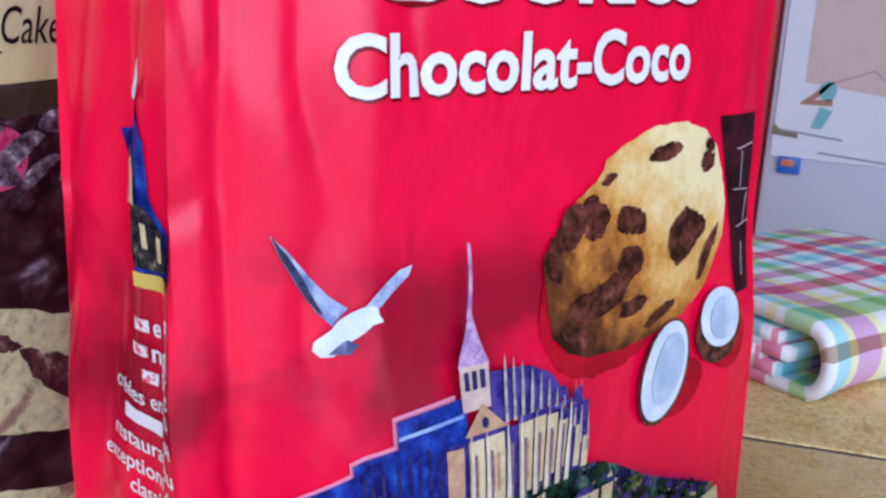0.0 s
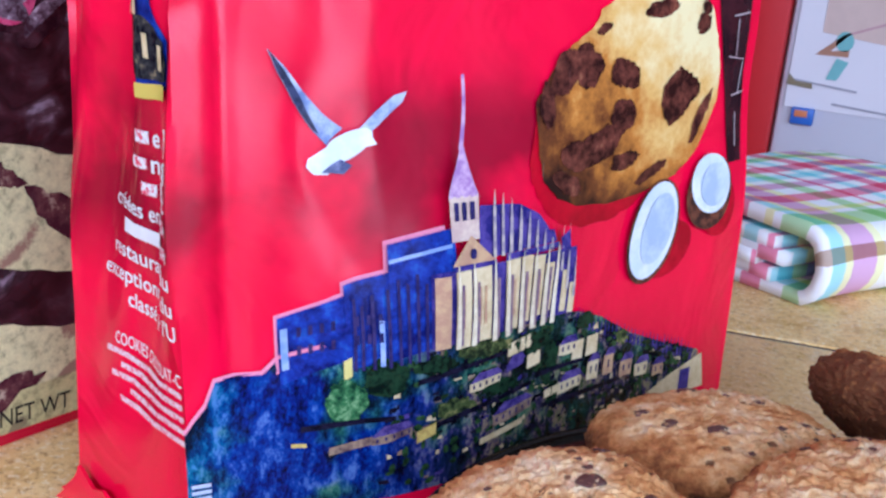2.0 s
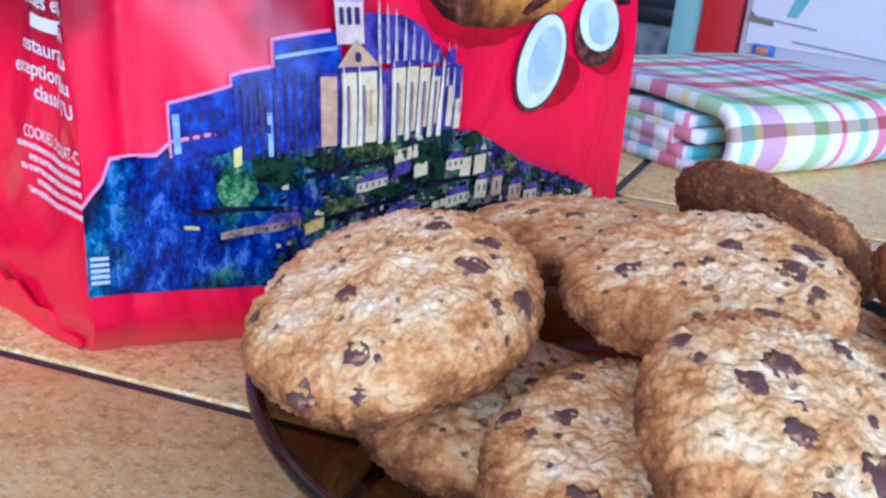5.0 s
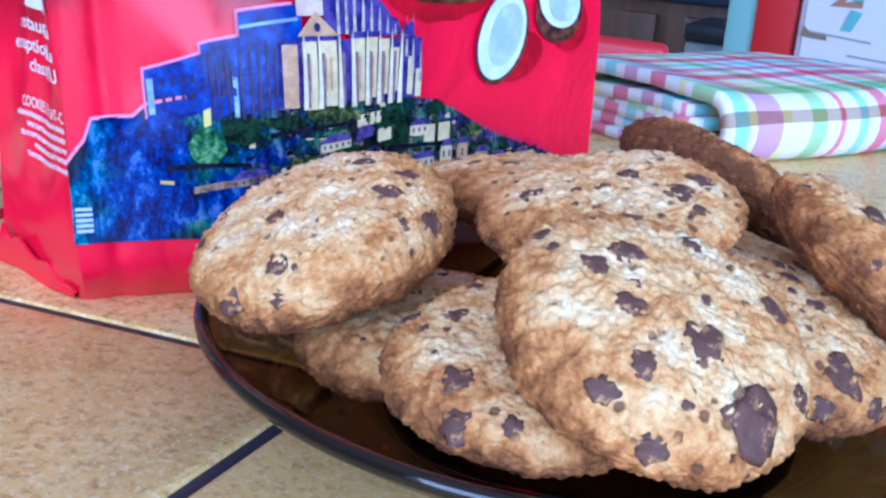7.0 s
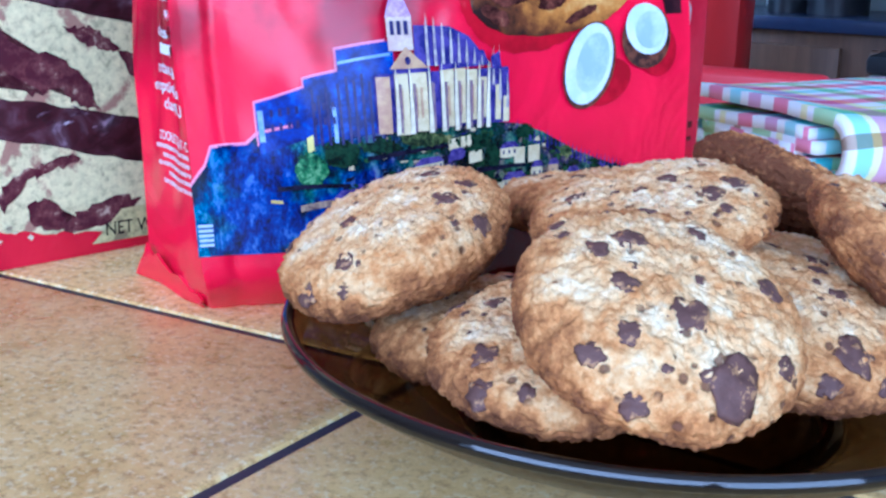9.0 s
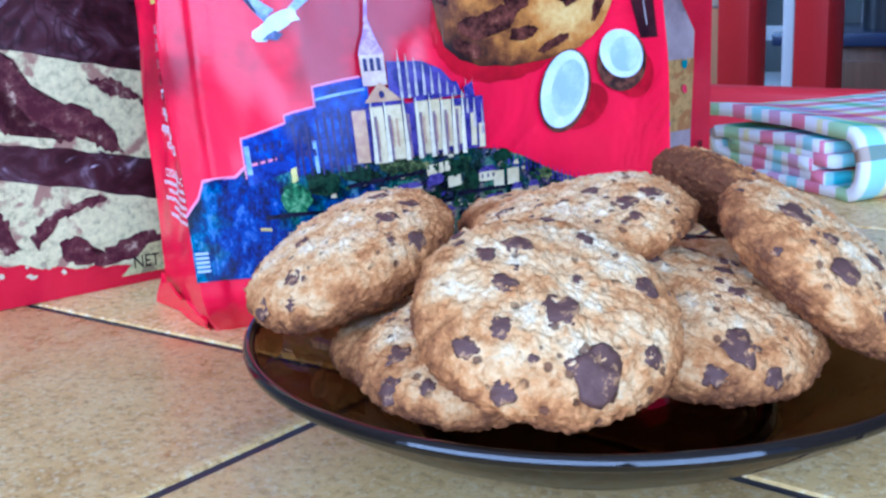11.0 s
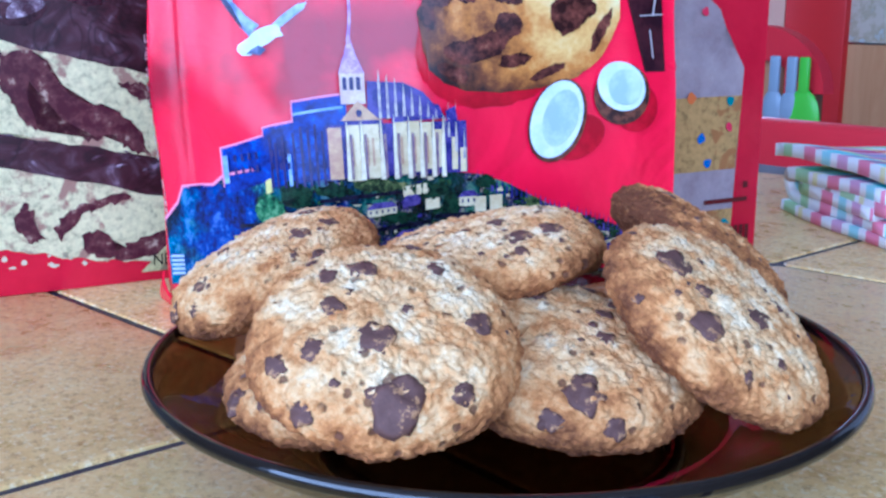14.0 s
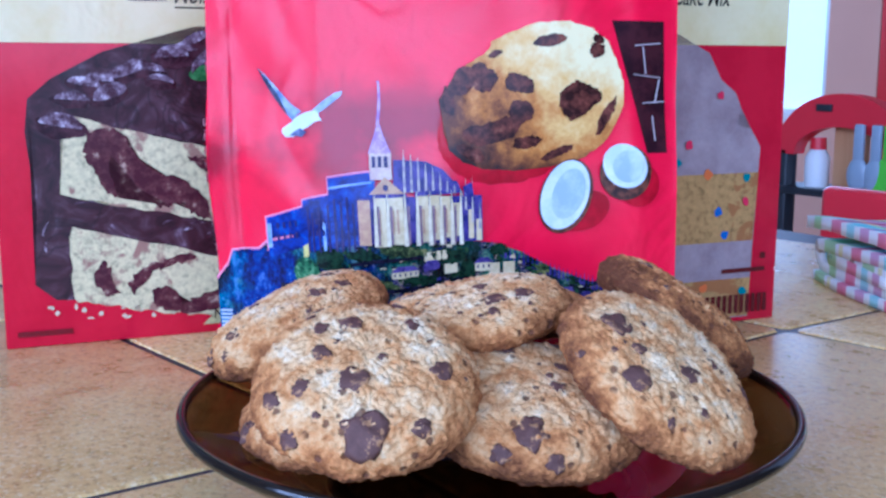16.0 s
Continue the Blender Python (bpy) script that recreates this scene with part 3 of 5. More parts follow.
plate = thing("plate", pose(PLATE[0], PLATE[1], 0), "smoked brown glass plate holding a heap of cookies", "plate")
part("dish", lathe(smooth_profile([(r * 0.97, z * 1.07) for r, z in profile]), 160), GLASS, plate, angle=60)
rim = [(0.0729 + 0.0013 * math.cos(2 * math.pi * i / 12), 0.0217 + 0.0015 * math.sin(2 * math.pi * i / 12)) for i in range(13)]
part("rim", lathe(rim, 160), RIM_GLASS, plate, "thick dark glass rim", angle=None)
foot = [(0.0372 + 0.0022 * math.cos(2 * math.pi * i / 10), 0.0018 + 0.0015 * math.sin(2 * math.pi * i / 10)) for i in range(11)]
part("foot_ring", lathe(foot, 96), RIM_GLASS, plate, angle=None)


# ---- cookies ----
def frame_of(c, n):
    n = Vector(n).normalized()
    x = Vector((0, 1, 0.01)).cross(n).normalized()
    return Matrix.Translation(c) @ Matrix((x, n.cross(x), n)).transposed().to_4x4()


def cookie_height(x, y, a, b, seed):
    rho = min(math.hypot(x, y) / a, 1.0)
    return b * math.sqrt(max(0.0, 1 - rho ** 2.7))


def cookie_mesh(a, b, seed):
    bm = bmesh.new()
    nu, nv = (380, 220) if seed < 8 else (220, 130)
    rows = []
    for j in range(nv + 1):
        v = -math.pi / 2 + math.pi * j / nv
        row = []
        for i in range(nu if 0 < j < nv else 1):
            u = 2 * math.pi * i / nu
            cr = max(0.0, math.cos(v)) ** 0.75
            zz = math.sin(v) * b * (1.0 if v > 0 else 0.8)
            p = Vector((a * cr * math.cos(u), a * cr * math.sin(u), zz))
            q = p * 1.0 + Vector((seed * 1.7, seed * 0.9, 0))
            lump = noise.noise(q * 55) * 0.0010 + noise.noise(q * 140) * 0.0004
            crumb = abs(noise.noise(q * 290)) * 0.0006 + noise.noise(q * 420) * 0.0005 + abs(noise.noise(q * 760)) * 0.0008 + noise.noise(q * 1500) * 0.00022 - 0.0004
            crack = max(0.0, 0.08 - abs(noise.noise(q * 90 + Vector((3, 1, 4))))) * -0.008 * max(0.0, noise.noise(q * 60) + 0.3)
            d = Vector((p.x / a, p.y / a, p.z / b * 1.2)).normalized()
            row.append(bm.verts.new(p + d * (lump + crumb + crack)))
        rows.append(row)
    for p, q in zip(rows, rows[1:]):
        for i in range(nu):
            j = (i + 1) % nu
            f = list(dict.fromkeys([p[i % len(p)], p[j % len(p)], q[j % len(q)], q[i % len(q)]]))
            bm.faces.new(f)
    return bm


def chip_mesh(r, flat, seed):
    bm = bmesh.new()
    bmesh.ops.create_icosphere(bm, subdivisions=3, radius=1.0)
    for v in bm.verts:
        k = 1 + 0.7 * noise.noise(v.co * 1.4 + Vector((seed * 2.1, seed, 0))) + 0.16 * noise.noise(v.co * 4.0 + Vector((seed, 0, seed * 1.3)))
        v.co = Vector((v.co.x * r * k, v.co.y * r * k, v.co.z * r * flat * k))
    return bm


def cookie(c, n, a, b, seed, chips, extra, brown=False, label="golden chocolate chip cookie with crumbly cracked top"):
    m = frame_of(c, n)
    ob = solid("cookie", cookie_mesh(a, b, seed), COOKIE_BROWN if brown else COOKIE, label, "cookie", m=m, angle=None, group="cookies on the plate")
    inv = m.inverted()
    rnd = random.Random(seed)
    spots = [(*(inv @ Vector(p[:3])).xy, p[3]) for p in chips]
    tries = 0
    while len(spots) < len(chips) + extra + 8 and tries < 400:
        tries += 1
        t, r = rnd.random() * 2 * math.pi, a * 0.93 * math.sqrt(rnd.random())
        x, y, s = r * math.cos(t), r * math.sin(t), rnd.choice((0.0005, 0.0006, 0.0008, 0.0010, 0.0014, 0.0019))
        if all(math.hypot(x - p[0], y - p[1]) > (s + p[2]) * 1.3 for p in spots):
            spots.append((x, y, s))
    for i, (x, y, s) in enumerate(spots):
        k = min(1.0, a * 0.97 / max(1e-6, math.hypot(x, y)))
        x, y = x * k, y * k
        e = 0.0004
        h = cookie_height(x, y, a, b, seed)
        up = Vector((-(cookie_height(x + e, y, a, b, seed) - h) / e, -(cookie_height(x, y + e, a, b, seed) - h) / e, 1)).normalized()
        me = part("chocolate_chip", chip_mesh(s * 0.95, 0.26, seed * 7 + i), CHOC, ob, angle=None)
        q = Vector((x, y, h)) * 1.0 + Vector((seed * 1.7, seed * 0.9, 0))
        lift = noise.noise(q * 55) * 0.0010 + noise.noise(q * 140) * 0.0004
        me.matrix_local = Matrix.Translation(Vector((x, y, h)) + up * (lift - s * 0.09)) @ up.to_track_quat("Z", "Y").to_matrix().to_4x4()
    return ob


cookie((0.0683, -0.0355, 0.0377), (0.39, -0.235, 0.89), 0.0230, 0.0102, 1, ((0.077, -0.044, 0.044, 0.0030), (0.067, -0.045, 0.046, 0.0020), (0.072, -0.052, 0.042, 0.0019), (0.063, -0.036, 0.050, 0.0026), (0.070, -0.025, 0.050, 0.0019), (0.083, -0.027, 0.044, 0.0023), (0.085, -0.046, 0.035, 0.0043), (0.075, -0.057, 0.033, 0.0019)), 5, label="golden chocolate chip cookie leaning against the heap's front")
cookie((0.0932, 0.0210, 0.0365), (0.56, 0.203, 0.804), 0.0241, 0.0088, 2, ((0.092, 0.010, 0.049, 0.0033), (0.104, 0.006, 0.042, 0.0030), (0.098, 0.010, 0.045, 0.0016), (0.103, 0.021, 0.040, 0.0027), (0.093, -0.002, 0.045, 0.0009)), 7)
cookie((0.0769, 0.0005, 0.0283), (0.249, -0.028, 0.968), 0.0246, 0.0100, 3, ((0.093, -0.013, 0.031, 0.0030), (0.092, -0.012, 0.033, 0.0022), (0.080, 0.006, 0.037, 0.0016), (0.099, -0.011, 0.026, 0.0018), (0.091, -0.019, 0.026, 0.0022), (0.086, 0.0, 0.036, 0.0020)), 7)
cookie((0.0042, -0.0173, 0.0345), (-0.217, -0.307, 0.926), 0.0243, 0.0106, 4, ((0.007, -0.038, 0.038, 0.0020), (0.001, -0.040, 0.028, 0.0023), (0.026, -0.020, 0.043, 0.0022), (0.001, -0.028, 0.041, 0.0018), (0.017, -0.019, 0.047, 0.0022), (0.010, -0.041, 0.032, 0.0012)), 9)
cookie((0.0485, 0.0060, 0.0428), (-0.08, -0.12, 0.99), 0.0238, 0.0080, 5, ((0.051, 0.006, 0.051, 0.0018), (0.061, 0.002, 0.051, 0.0026), (0.063, 0.010, 0.047, 0.0026), (0.038, -0.006, 0.046, 0.0020)), 9)
cookie((0.0540, 0.0690, 0.0350), (0.29, 0.50, 0.815), 0.0240, 0.0090, 6, (), 5, True, "browned cookie tilted away at the back of the heap")
cookie((0.0499, -0.0293, 0.0265), (0.008, -0.136, 0.991), 0.0240, 0.0085, 7, ((0.044, -0.047, 0.030, 0.0026), (0.055, -0.051, 0.028, 0.0015), (0.037, -0.033, 0.035, 0.0018), (0.047, -0.053, 0.026, 0.0025)), 7)
cookie((0.0210, -0.0080, 0.0170), (-0.05, -0.05, 1.0), 0.0240, 0.0080, 8, (), 6, label="golden cookie at the bottom of the heap")
cookie((0.0660, 0.0340, 0.0245), (0.1, 0.0, 1.0), 0.0225, 0.0085, 9, (), 8, label="golden cookie at the bottom of the heap")
cookie((0.0190, 0.0400, 0.0335), (-0.10, 0.10, 1.0), 0.0240, 0.0085, 10, (), 6, label="golden cookie at the bottom of the heap")


# ---- cookie bag ----
BAG = Matrix.Translation((-0.04744, 0, 0)) @ Matrix(((0.45660, 0.88967, 0.0), (-0.88890, 0.45620, -0.0416), (-0.03701, 0.01899, 0.99913))).transposed().to_4x4()
BL, BR, BTOP, BDEEP = -0.0178, 0.1305, 0.205, 0.041


def smooth01(x):
    x = max(0.0, min(1.0, x))
    return x * x * (3 - 2 * x)


def along(x, line):
    """A smooth value along a line of (place, value) knots."""
    if x <= line[0][0]:
        return line[0][1]
    for (x0, a), (x1, b) in zip(line, line[1:]):
        if x < x1:
            return a + (b - a) * smooth01((x - x0) / (x1 - x0)) * 0.4 + (b - a) * 0.6 * (x - x0) / (x1 - x0)
    return line[-1][1]


BELLY = ((-0.0187, -0.0072), (-0.012, -0.0062), (0.0, -0.0034), (0.010, -0.0002), (0.018, 0.0022), (0.028, 0.0034), (0.040, 0.0032), (0.0645, 0.0010), (0.093, -0.0010), (0.118, -0.0014), (0.129, -0.0030))
CHEST = ((-0.0187, -0.0092), (-0.010, -0.0080), (0.002, -0.0054), (0.0166, -0.0018), (0.033, -0.0010), (0.060, 0.0004), (0.090, 0.0000), (0.115, -0.0020), (0.129, -0.0060))


def bag_dent(u, v):
    """How far the front bulges: a full belly, soft wrinkles, a pinched seam at the left, the right edge rolled back."""
    p = Vector((u, 0, v))
    k = smooth01((v - 0.055) / 0.045)
    full = along(u, BELLY) * (1 - k) + along(u, CHEST) * k
    w = noise.noise(p * 26 + Vector((5, 0, 2))) * 0.0011 * smooth01((v - 0.02) / 0.03)
    w += noise.noise(Vector((u * 70 + v * 40, 1.3, v * 30))) * 0.0006 * smooth01((v - 0.02) / 0.03)
    crease = abs(noise.noise(Vector((u * 38 + v * 22 + 3, 4.2, v * 24 - u * 12))))
    w -= 0.0005 * max(0.0, 0.16 - crease) / 0.16 * smooth01((v - 0.05) / 0.03) * smooth01((0.075 - u) / 0.04)
    w -= 0.0010 * math.exp(-((u - BL - 0.0085) / 0.0016) ** 2)
    w -= 0.015 * max(0.0, (0.013 - v) / 0.013) ** 1.5
    return w + full


def tuck(v):
    return 0.0030 * (1 - smooth01((v - 0.012) / 0.07)) + tuck_right(v)


def tuck_right(v):
    return 0.006 * max(0.0, (0.015 - v) / 0.015) ** 1.5


def on_bag(u, v, lift=0.0):
    k = (u - BL) / (BR - BL)
    return Vector((u + tuck(v) * (1 - k) - tuck_right(v) * k, -bag_dent(u, v) - lift, v))


def on_abbey(u, v, lift=0.0):
    """The island's print, drawn a little narrower and higher towards the tower."""
    k = 1 - smooth01((v - 0.074) / 0.022)
    du = along(u, ((-0.0187, 0.0), (-0.0033, 0.0016), (0.019, -0.0014), (0.0287, -0.0024), (0.0376, -0.0027), (0.066, -0.0014), (0.092, 0.0)))
    dv = along(u, ((-0.0187, 0.0), (-0.0033, -0.0010), (0.012, 0.0008), (0.028, 0.0014), (0.066, 0.0014), (0.092, 0.0))) * smooth01((v - 0.018) / 0.02)
    return on_bag(u + du * k, v + dv * k, lift)


def on_gull(u, v, lift=0.0):
    k = max(0.0, min(1.0, (0.0085 - u) / 0.016))
    return on_bag(u + 0.0050 * k, v - 0.0016 * k, lift)


def flare(v):
    """The gusset opens towards its foot."""
    return 1 + 0.07 * (1 - smooth01((v - 0.02) / 0.09))


def on_side(s, v, lift=0.0):
    """The gusseted left side: s runs from the front edge to the back."""
    k = s / BDEEP
    fold = (0.0035 * (1 - abs(2 * k - 1)) + 0.0012 * math.sin(k * 14 + v * 60)) * smooth01((v - 0.015) / 0.05)
    front = -bag_dent(BL, v)
    return Vector((BL + fold - lift + tuck(v) * (1 - k), front + s * flare(v), v))


def bag_body():
    bm = bmesh.new()
    nf, ns, nb, nz = 110, 44, 24, 96
    rows = []
    for j in range(nz + 1):
        v = BTOP * (j / nz) ** 1.15
        row = []
        for i in range(nf):
            k = i / (nf - 1)
            row.append(on_bag(BL + (BR - BL) * k, v))
        pinch = 1 - 0.8 * smooth01((v - 0.15) / 0.06)
        y0, y1 = row[-1].y, row[0].y
        for i in range(1, ns):
            k = i / ns
            row.append(Vector((BR - tuck_right(v) - 0.010 * (1 - abs(2 * k - 1)), y0 + (y1 + BDEEP * pinch * flare(v) - y0) * k, v)))
        for i in range(nb + 1):
            k = i / nb
            row.append(Vector((BR + (BL - BR) * k - tuck_right(v) * (1 - k), y1 + BDEEP * pinch * flare(v), v)))
        for i in range(1, ns):
            s = BDEEP * (1 - i / ns)
            q = on_side(s, v)
            row.append(Vector((q.x, y1 + s * pinch * flare(v), v)))
        rows.append([bm.verts.new(p) for p in row])
    n = len(rows[0])
    for p, q in zip(rows, rows[1:]):
        for i in range(n):
            bm.faces.new([p[i], p[(i + 1) % n], q[(i + 1) % n], q[i]])
    bm.faces.new(rows[0])
    bm.faces.new(rows[-1])
    return bm


bag = thing("cookie_bag", BAG, "glossy red printed bag of chocolate coconut cookies", "bag")
part("bag_body", bag_body(), FILM, bag, "wrinkled red plastic film", angle=50)


def bottom_flap():
    """The folded tab of film that stands out at the foot of the gusset."""
    bm = bmesh.new()
    n, k = 10, 5
    sheets = []
    for lift in (0.0, 0.0007):
        rows = []
        for i in range(n + 1):
            t = i / n
            s = 0.002 + 0.036 * t
            low = 0.0008 + 0.0022 * t
            high = 0.0045 + 0.0085 * smooth01(t * 1.2)
            row = []
            for j in range(k + 1):
                f = j / k
                v = low + (high - low) * f + (0.0012 * math.sin(t * 21) if j == k else 0.0)
                out = 0.0016 * t ** 1.4 * (1 - 0.35 * f) + 0.0008 * math.sin(7 * t + 3 * f)
                q = on_side(s, v)
                row.append(bm.verts.new((q.x - out - 0.0004 - lift, q.y, v)))
            rows.append(row)
        sheets.append(rows)
    for rows in sheets:
        for p, q in zip(rows, rows[1:]):
            for j in range(k):
                bm.faces.new([p[j], q[j], q[j + 1], p[j + 1]])
    a, b = sheets
    for i in range(n):
        for j in (0, k):
            bm.faces.new([a[i][j], a[i + 1][j], b[i + 1][j], b[i][j]])
    for i in (0, n):
        for j in range(k):
            bm.faces.new([a[i][j], a[i][j + 1], b[i][j + 1], b[i][j]])
    bmesh.ops.recalc_face_normals(bm, faces=bm.faces)
    return bm


part("bottom_flap", bottom_flap(), FILM, bag, "creased red film flap", angle=50)
L1, L2, L3, L4, L5 = 0.0003, 0.0006, 0.0009, 0.0012, 0.0015


def each(name, polys, surface, lift, cuts, mat, parent):
    for poly in polys:
        part(name, print_mesh([poly], surface, lift, cuts), mat, parent)


def letters(name, bm, mat, parent, label):
    """Lettering cut into one part for each letter (dots and accents stay with theirs)."""
    left, groups = set(bm.verts), []
    while left:
        stack, piece = [left.pop()], []
        while stack:
            v = stack.pop()
            piece.append(v)
            for e in v.link_edges:
                w = e.other_vert(v)
                if w in left:
                    left.remove(w)
                    stack.append(w)
        x0, x1 = min(v.co.x for v in piece), max(v.co.x for v in piece)
        near = [g for g in groups if min(x1, g[1]) - max(x0, g[0]) > 0.5 * min(x1 - x0, g[1] - g[0])]
        for g in near:
            groups.remove(g)
            x0, x1, piece = min(x0, g[0]), max(x1, g[1]), piece + g[2]
        groups.append((x0, x1, piece))
    for x0, x1, piece in sorted(groups, key=lambda g: g[0]):
        one, keep = bmesh.new(), {}
        for v in piece:
            keep[v] = one.verts.new(v.co)
        for f in {f for v in piece for f in v.link_faces}:
            one.faces.new([keep[v] for v in f.verts])
        part(name, one, mat, parent, label)
    bm.free()


# title
for words, size, at, w in (("Cookies", 0.0185, (0.0120, 0.1375), 0.084), ("Chocolat-Coco", 0.0140, (0.0082, 0.1222), 0.0850)):
    letters("title_shadow", text_mesh(words, size, (at[0] + 0.0005, at[1] - 0.0006), on_bag, L1, 0.030, 0, w, 1.3), SHADOW_INK, bag, "dark red letter shadow")
    letters("title_letter", text_mesh(words, size, at, on_bag, L2, 0.027, 0, w, 1.3), WHITE_INK, bag, "white letter")
# gull
GULL = ink("gull_ink", (0.62, 0.70, 0.76), (0.74, 0.80, 0.82), 200.0)
WING = ink("wing_ink", (0.16, 0.22, 0.42), (0.52, 0.60, 0.74), 200.0, 0.38, 0.62)
part("gull_wing", print_mesh([[(-0.0075, 0.1025), (-0.0035, 0.0995), (0.0015, 0.0950), (0.0065, 0.0905), (0.0105, 0.0878), (0.0075, 0.0850), (0.0040, 0.0880), (-0.0010, 0.0935), (-0.0050, 0.0985)]], on_gull, L2), WING, bag)
part("gull_wing", print_mesh([[(0.0125, 0.0868), (0.0165, 0.0905), (0.0205, 0.0932), (0.0231, 0.0938), (0.0222, 0.0920), (0.0185, 0.0892), (0.0145, 0.0862)]], on_gull, L2), WING, bag)
part("gull_body", print_mesh([disc_poly(0.0108, 0.0846, 0.0055, 0.0022, 28), [(0.0100, 0.0865), (0.0130, 0.0874), (0.0155, 0.0866), (0.0166, 0.0850), (0.0140, 0.0845)], [(0.0080, 0.0850), (0.0030, 0.0832), (0.0026, 0.0818), (0.0045, 0.0803), (0.0075, 0.0800), (0.0112, 0.0812)]], on_gull, L3), GULL, bag)
part("gull_tail", print_mesh([[(0.0060, 0.0806), (0.0105, 0.0800), (0.0120, 0.0815), (0.0100, 0.0826)]], on_gull, L4), ink("tail_ink", (0.06, 0.07, 0.16), (0.20, 0.22, 0.36)), bag)

def jagged(poly, amp, seed, steps=6):
    """A polygon with its edges broken up by small irregular steps."""
    r = random.Random(seed)
    out = []
    for (x0, z0), (x1, z1) in zip(poly, poly[1:] + poly[:1]):
        for i in range(steps):
            t = i / steps
            out.append((x0 + (x1 - x0) * t + r.uniform(-amp, amp), z0 + (z1 - z0) * t + r.uniform(-amp, amp)))
    return out


# the pictured cookie, chocolate squares and coconut halves
m = Mat("pictured_cookie_ink", rough=0.33, coat=0.08, spec=0.22)
m.b.inputs["Coat Roughness"].default_value = 0.22
xx, zz = m.axis(0), m.axis(2)
shade = m.math("ADD", m.map_range(m.math("ADD", m.math("MULTIPLY", zz, 0.85), m.math("MULTIPLY", xx, 0.5)), 0.078, 0.152), m.math("MULTIPLY", m.math("SUBTRACT", m.noise(130.0, 7.0, 0.75), 0.5), 0.75))
around = m.node("ShaderNodeMapping")
around.vector_type = "TEXTURE"
around.inputs["Location"].default_value = (0.0825, 0, 0.0912)
around.inputs["Rotation"].default_value = (0, radians(-28), 0)
around.inputs["Scale"].default_value = (0.0328, 1.0, 0.0218)
m.link(m.co, around.inputs["Vector"])
reach = m.node("ShaderNodeVectorMath")
reach.operation = "LENGTH"
m.link(around.outputs[0], reach.inputs[0])
shade = m.math("SUBTRACT", shade, m.map_range(reach.outputs["Value"], 0.72, 1.02, 0.0, 0.14))
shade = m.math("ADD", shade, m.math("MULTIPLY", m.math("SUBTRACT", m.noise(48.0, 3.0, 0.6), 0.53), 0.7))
m.colour(m.ramp(shade, ((0.10, (0.020, 0.006, 0.005)), (0.26, (0.15, 0.045, 0.012)), (0.42, (0.52, 0.20, 0.030)), (0.58, (0.74, 0.46, 0.13)), (0.80, (0.86, 0.74, 0.38)))))
PICTURED = m.m
part("cookie_shade", print_mesh([jagged(disc_poly(0.0795, 0.0880, 0.0300, 0.0205, 30, 40), 0.0004, 2, 2)], on_bag, L1), ink("cookie_shade_ink", (0.50, 0.002, 0.016), (0.34, 0.002, 0.012), 60.0), bag)
part("pictured_cookie", print_mesh([jagged([(0.0552, 0.0755), (0.0535, 0.0825), (0.0525, 0.0911), (0.0550, 0.0952), (0.0611, 0.1016), (0.0681, 0.1056), (0.0690, 0.1087), (0.0749, 0.1119), (0.0842, 0.1148), (0.0936, 0.1150), (0.1008, 0.1130), (0.1062, 0.1090), (0.1090, 0.1035), (0.1115, 0.0964), (0.1115, 0.0893), (0.1094, 0.0833), (0.1054, 0.0776), (0.0990, 0.0730), (0.0880, 0.0700), (0.0760, 0.0690), (0.0660, 0.0696), (0.0595, 0.0718)], 0.00022, 5, 4)], on_bag, L2), PICTURED, bag, "printed golden cookie")
CHOC_INK = ink("chocolate_ink", (0.026, 0.007, 0.006), (0.16, 0.045, 0.028), 260.0, 0.42, 0.62, third=(0.30, 0.12, 0.06))
spots = ((0.0871, 0.1092, 0.0044, 0.0016, 10), (0.0960, 0.0906, 0.0050, 0.0052, 25), (0.1000, 0.0925, 0.0034, 0.0030, -20), (0.0774, 0.0960, 0.0046, 0.0026, -12), (0.0669, 0.0974, 0.0036, 0.0032, 28), (0.0597, 0.0965, 0.0030, 0.0040, -35), (0.0782, 0.0875, 0.0034, 0.0034, -35), (0.0710, 0.0815, 0.0072, 0.0034, 16), (0.0553, 0.0905, 0.0018, 0.0040, 8), (0.1060, 0.0858, 0.0014, 0.0058, -28), (0.0640, 0.1000, 0.0030, 0.0018, 30), (0.1025, 0.1063, 0.0022, 0.0020, -30), (0.1030, 0.1098, 0.0018, 0.0012, -40), (0.0700, 0.1050, 0.0022, 0.0008, 20), (0.0640, 0.0800, 0.0040, 0.0026, -20), (0.0800, 0.0780, 0.0042, 0.0016, 10), (0.0900, 0.0745, 0.0052, 0.0012, 22), (0.0620, 0.0745, 0.0040, 0.0018, -25))
each("pictured_chip", [jagged(disc_poly(x, z, a * 1.15, b * 1.15, t, 11, 0.30, i), 0.00028, i, 4) for i, (x, z, a, b, t) in enumerate(spots)], on_bag, L3, 1, CHOC_INK, bag)
part("chocolate_square", print_mesh([[(0.1075, 0.1155), (0.1255, 0.1155), (0.1270, 0.0740), (0.1200, 0.0740), (0.1160, 0.0880), (0.1130, 0.1040)]], on_bag, L1), ink("chocolate_square_ink", (0.022, 0.006, 0.010), (0.05, 0.012, 0.016), 90.0), bag)
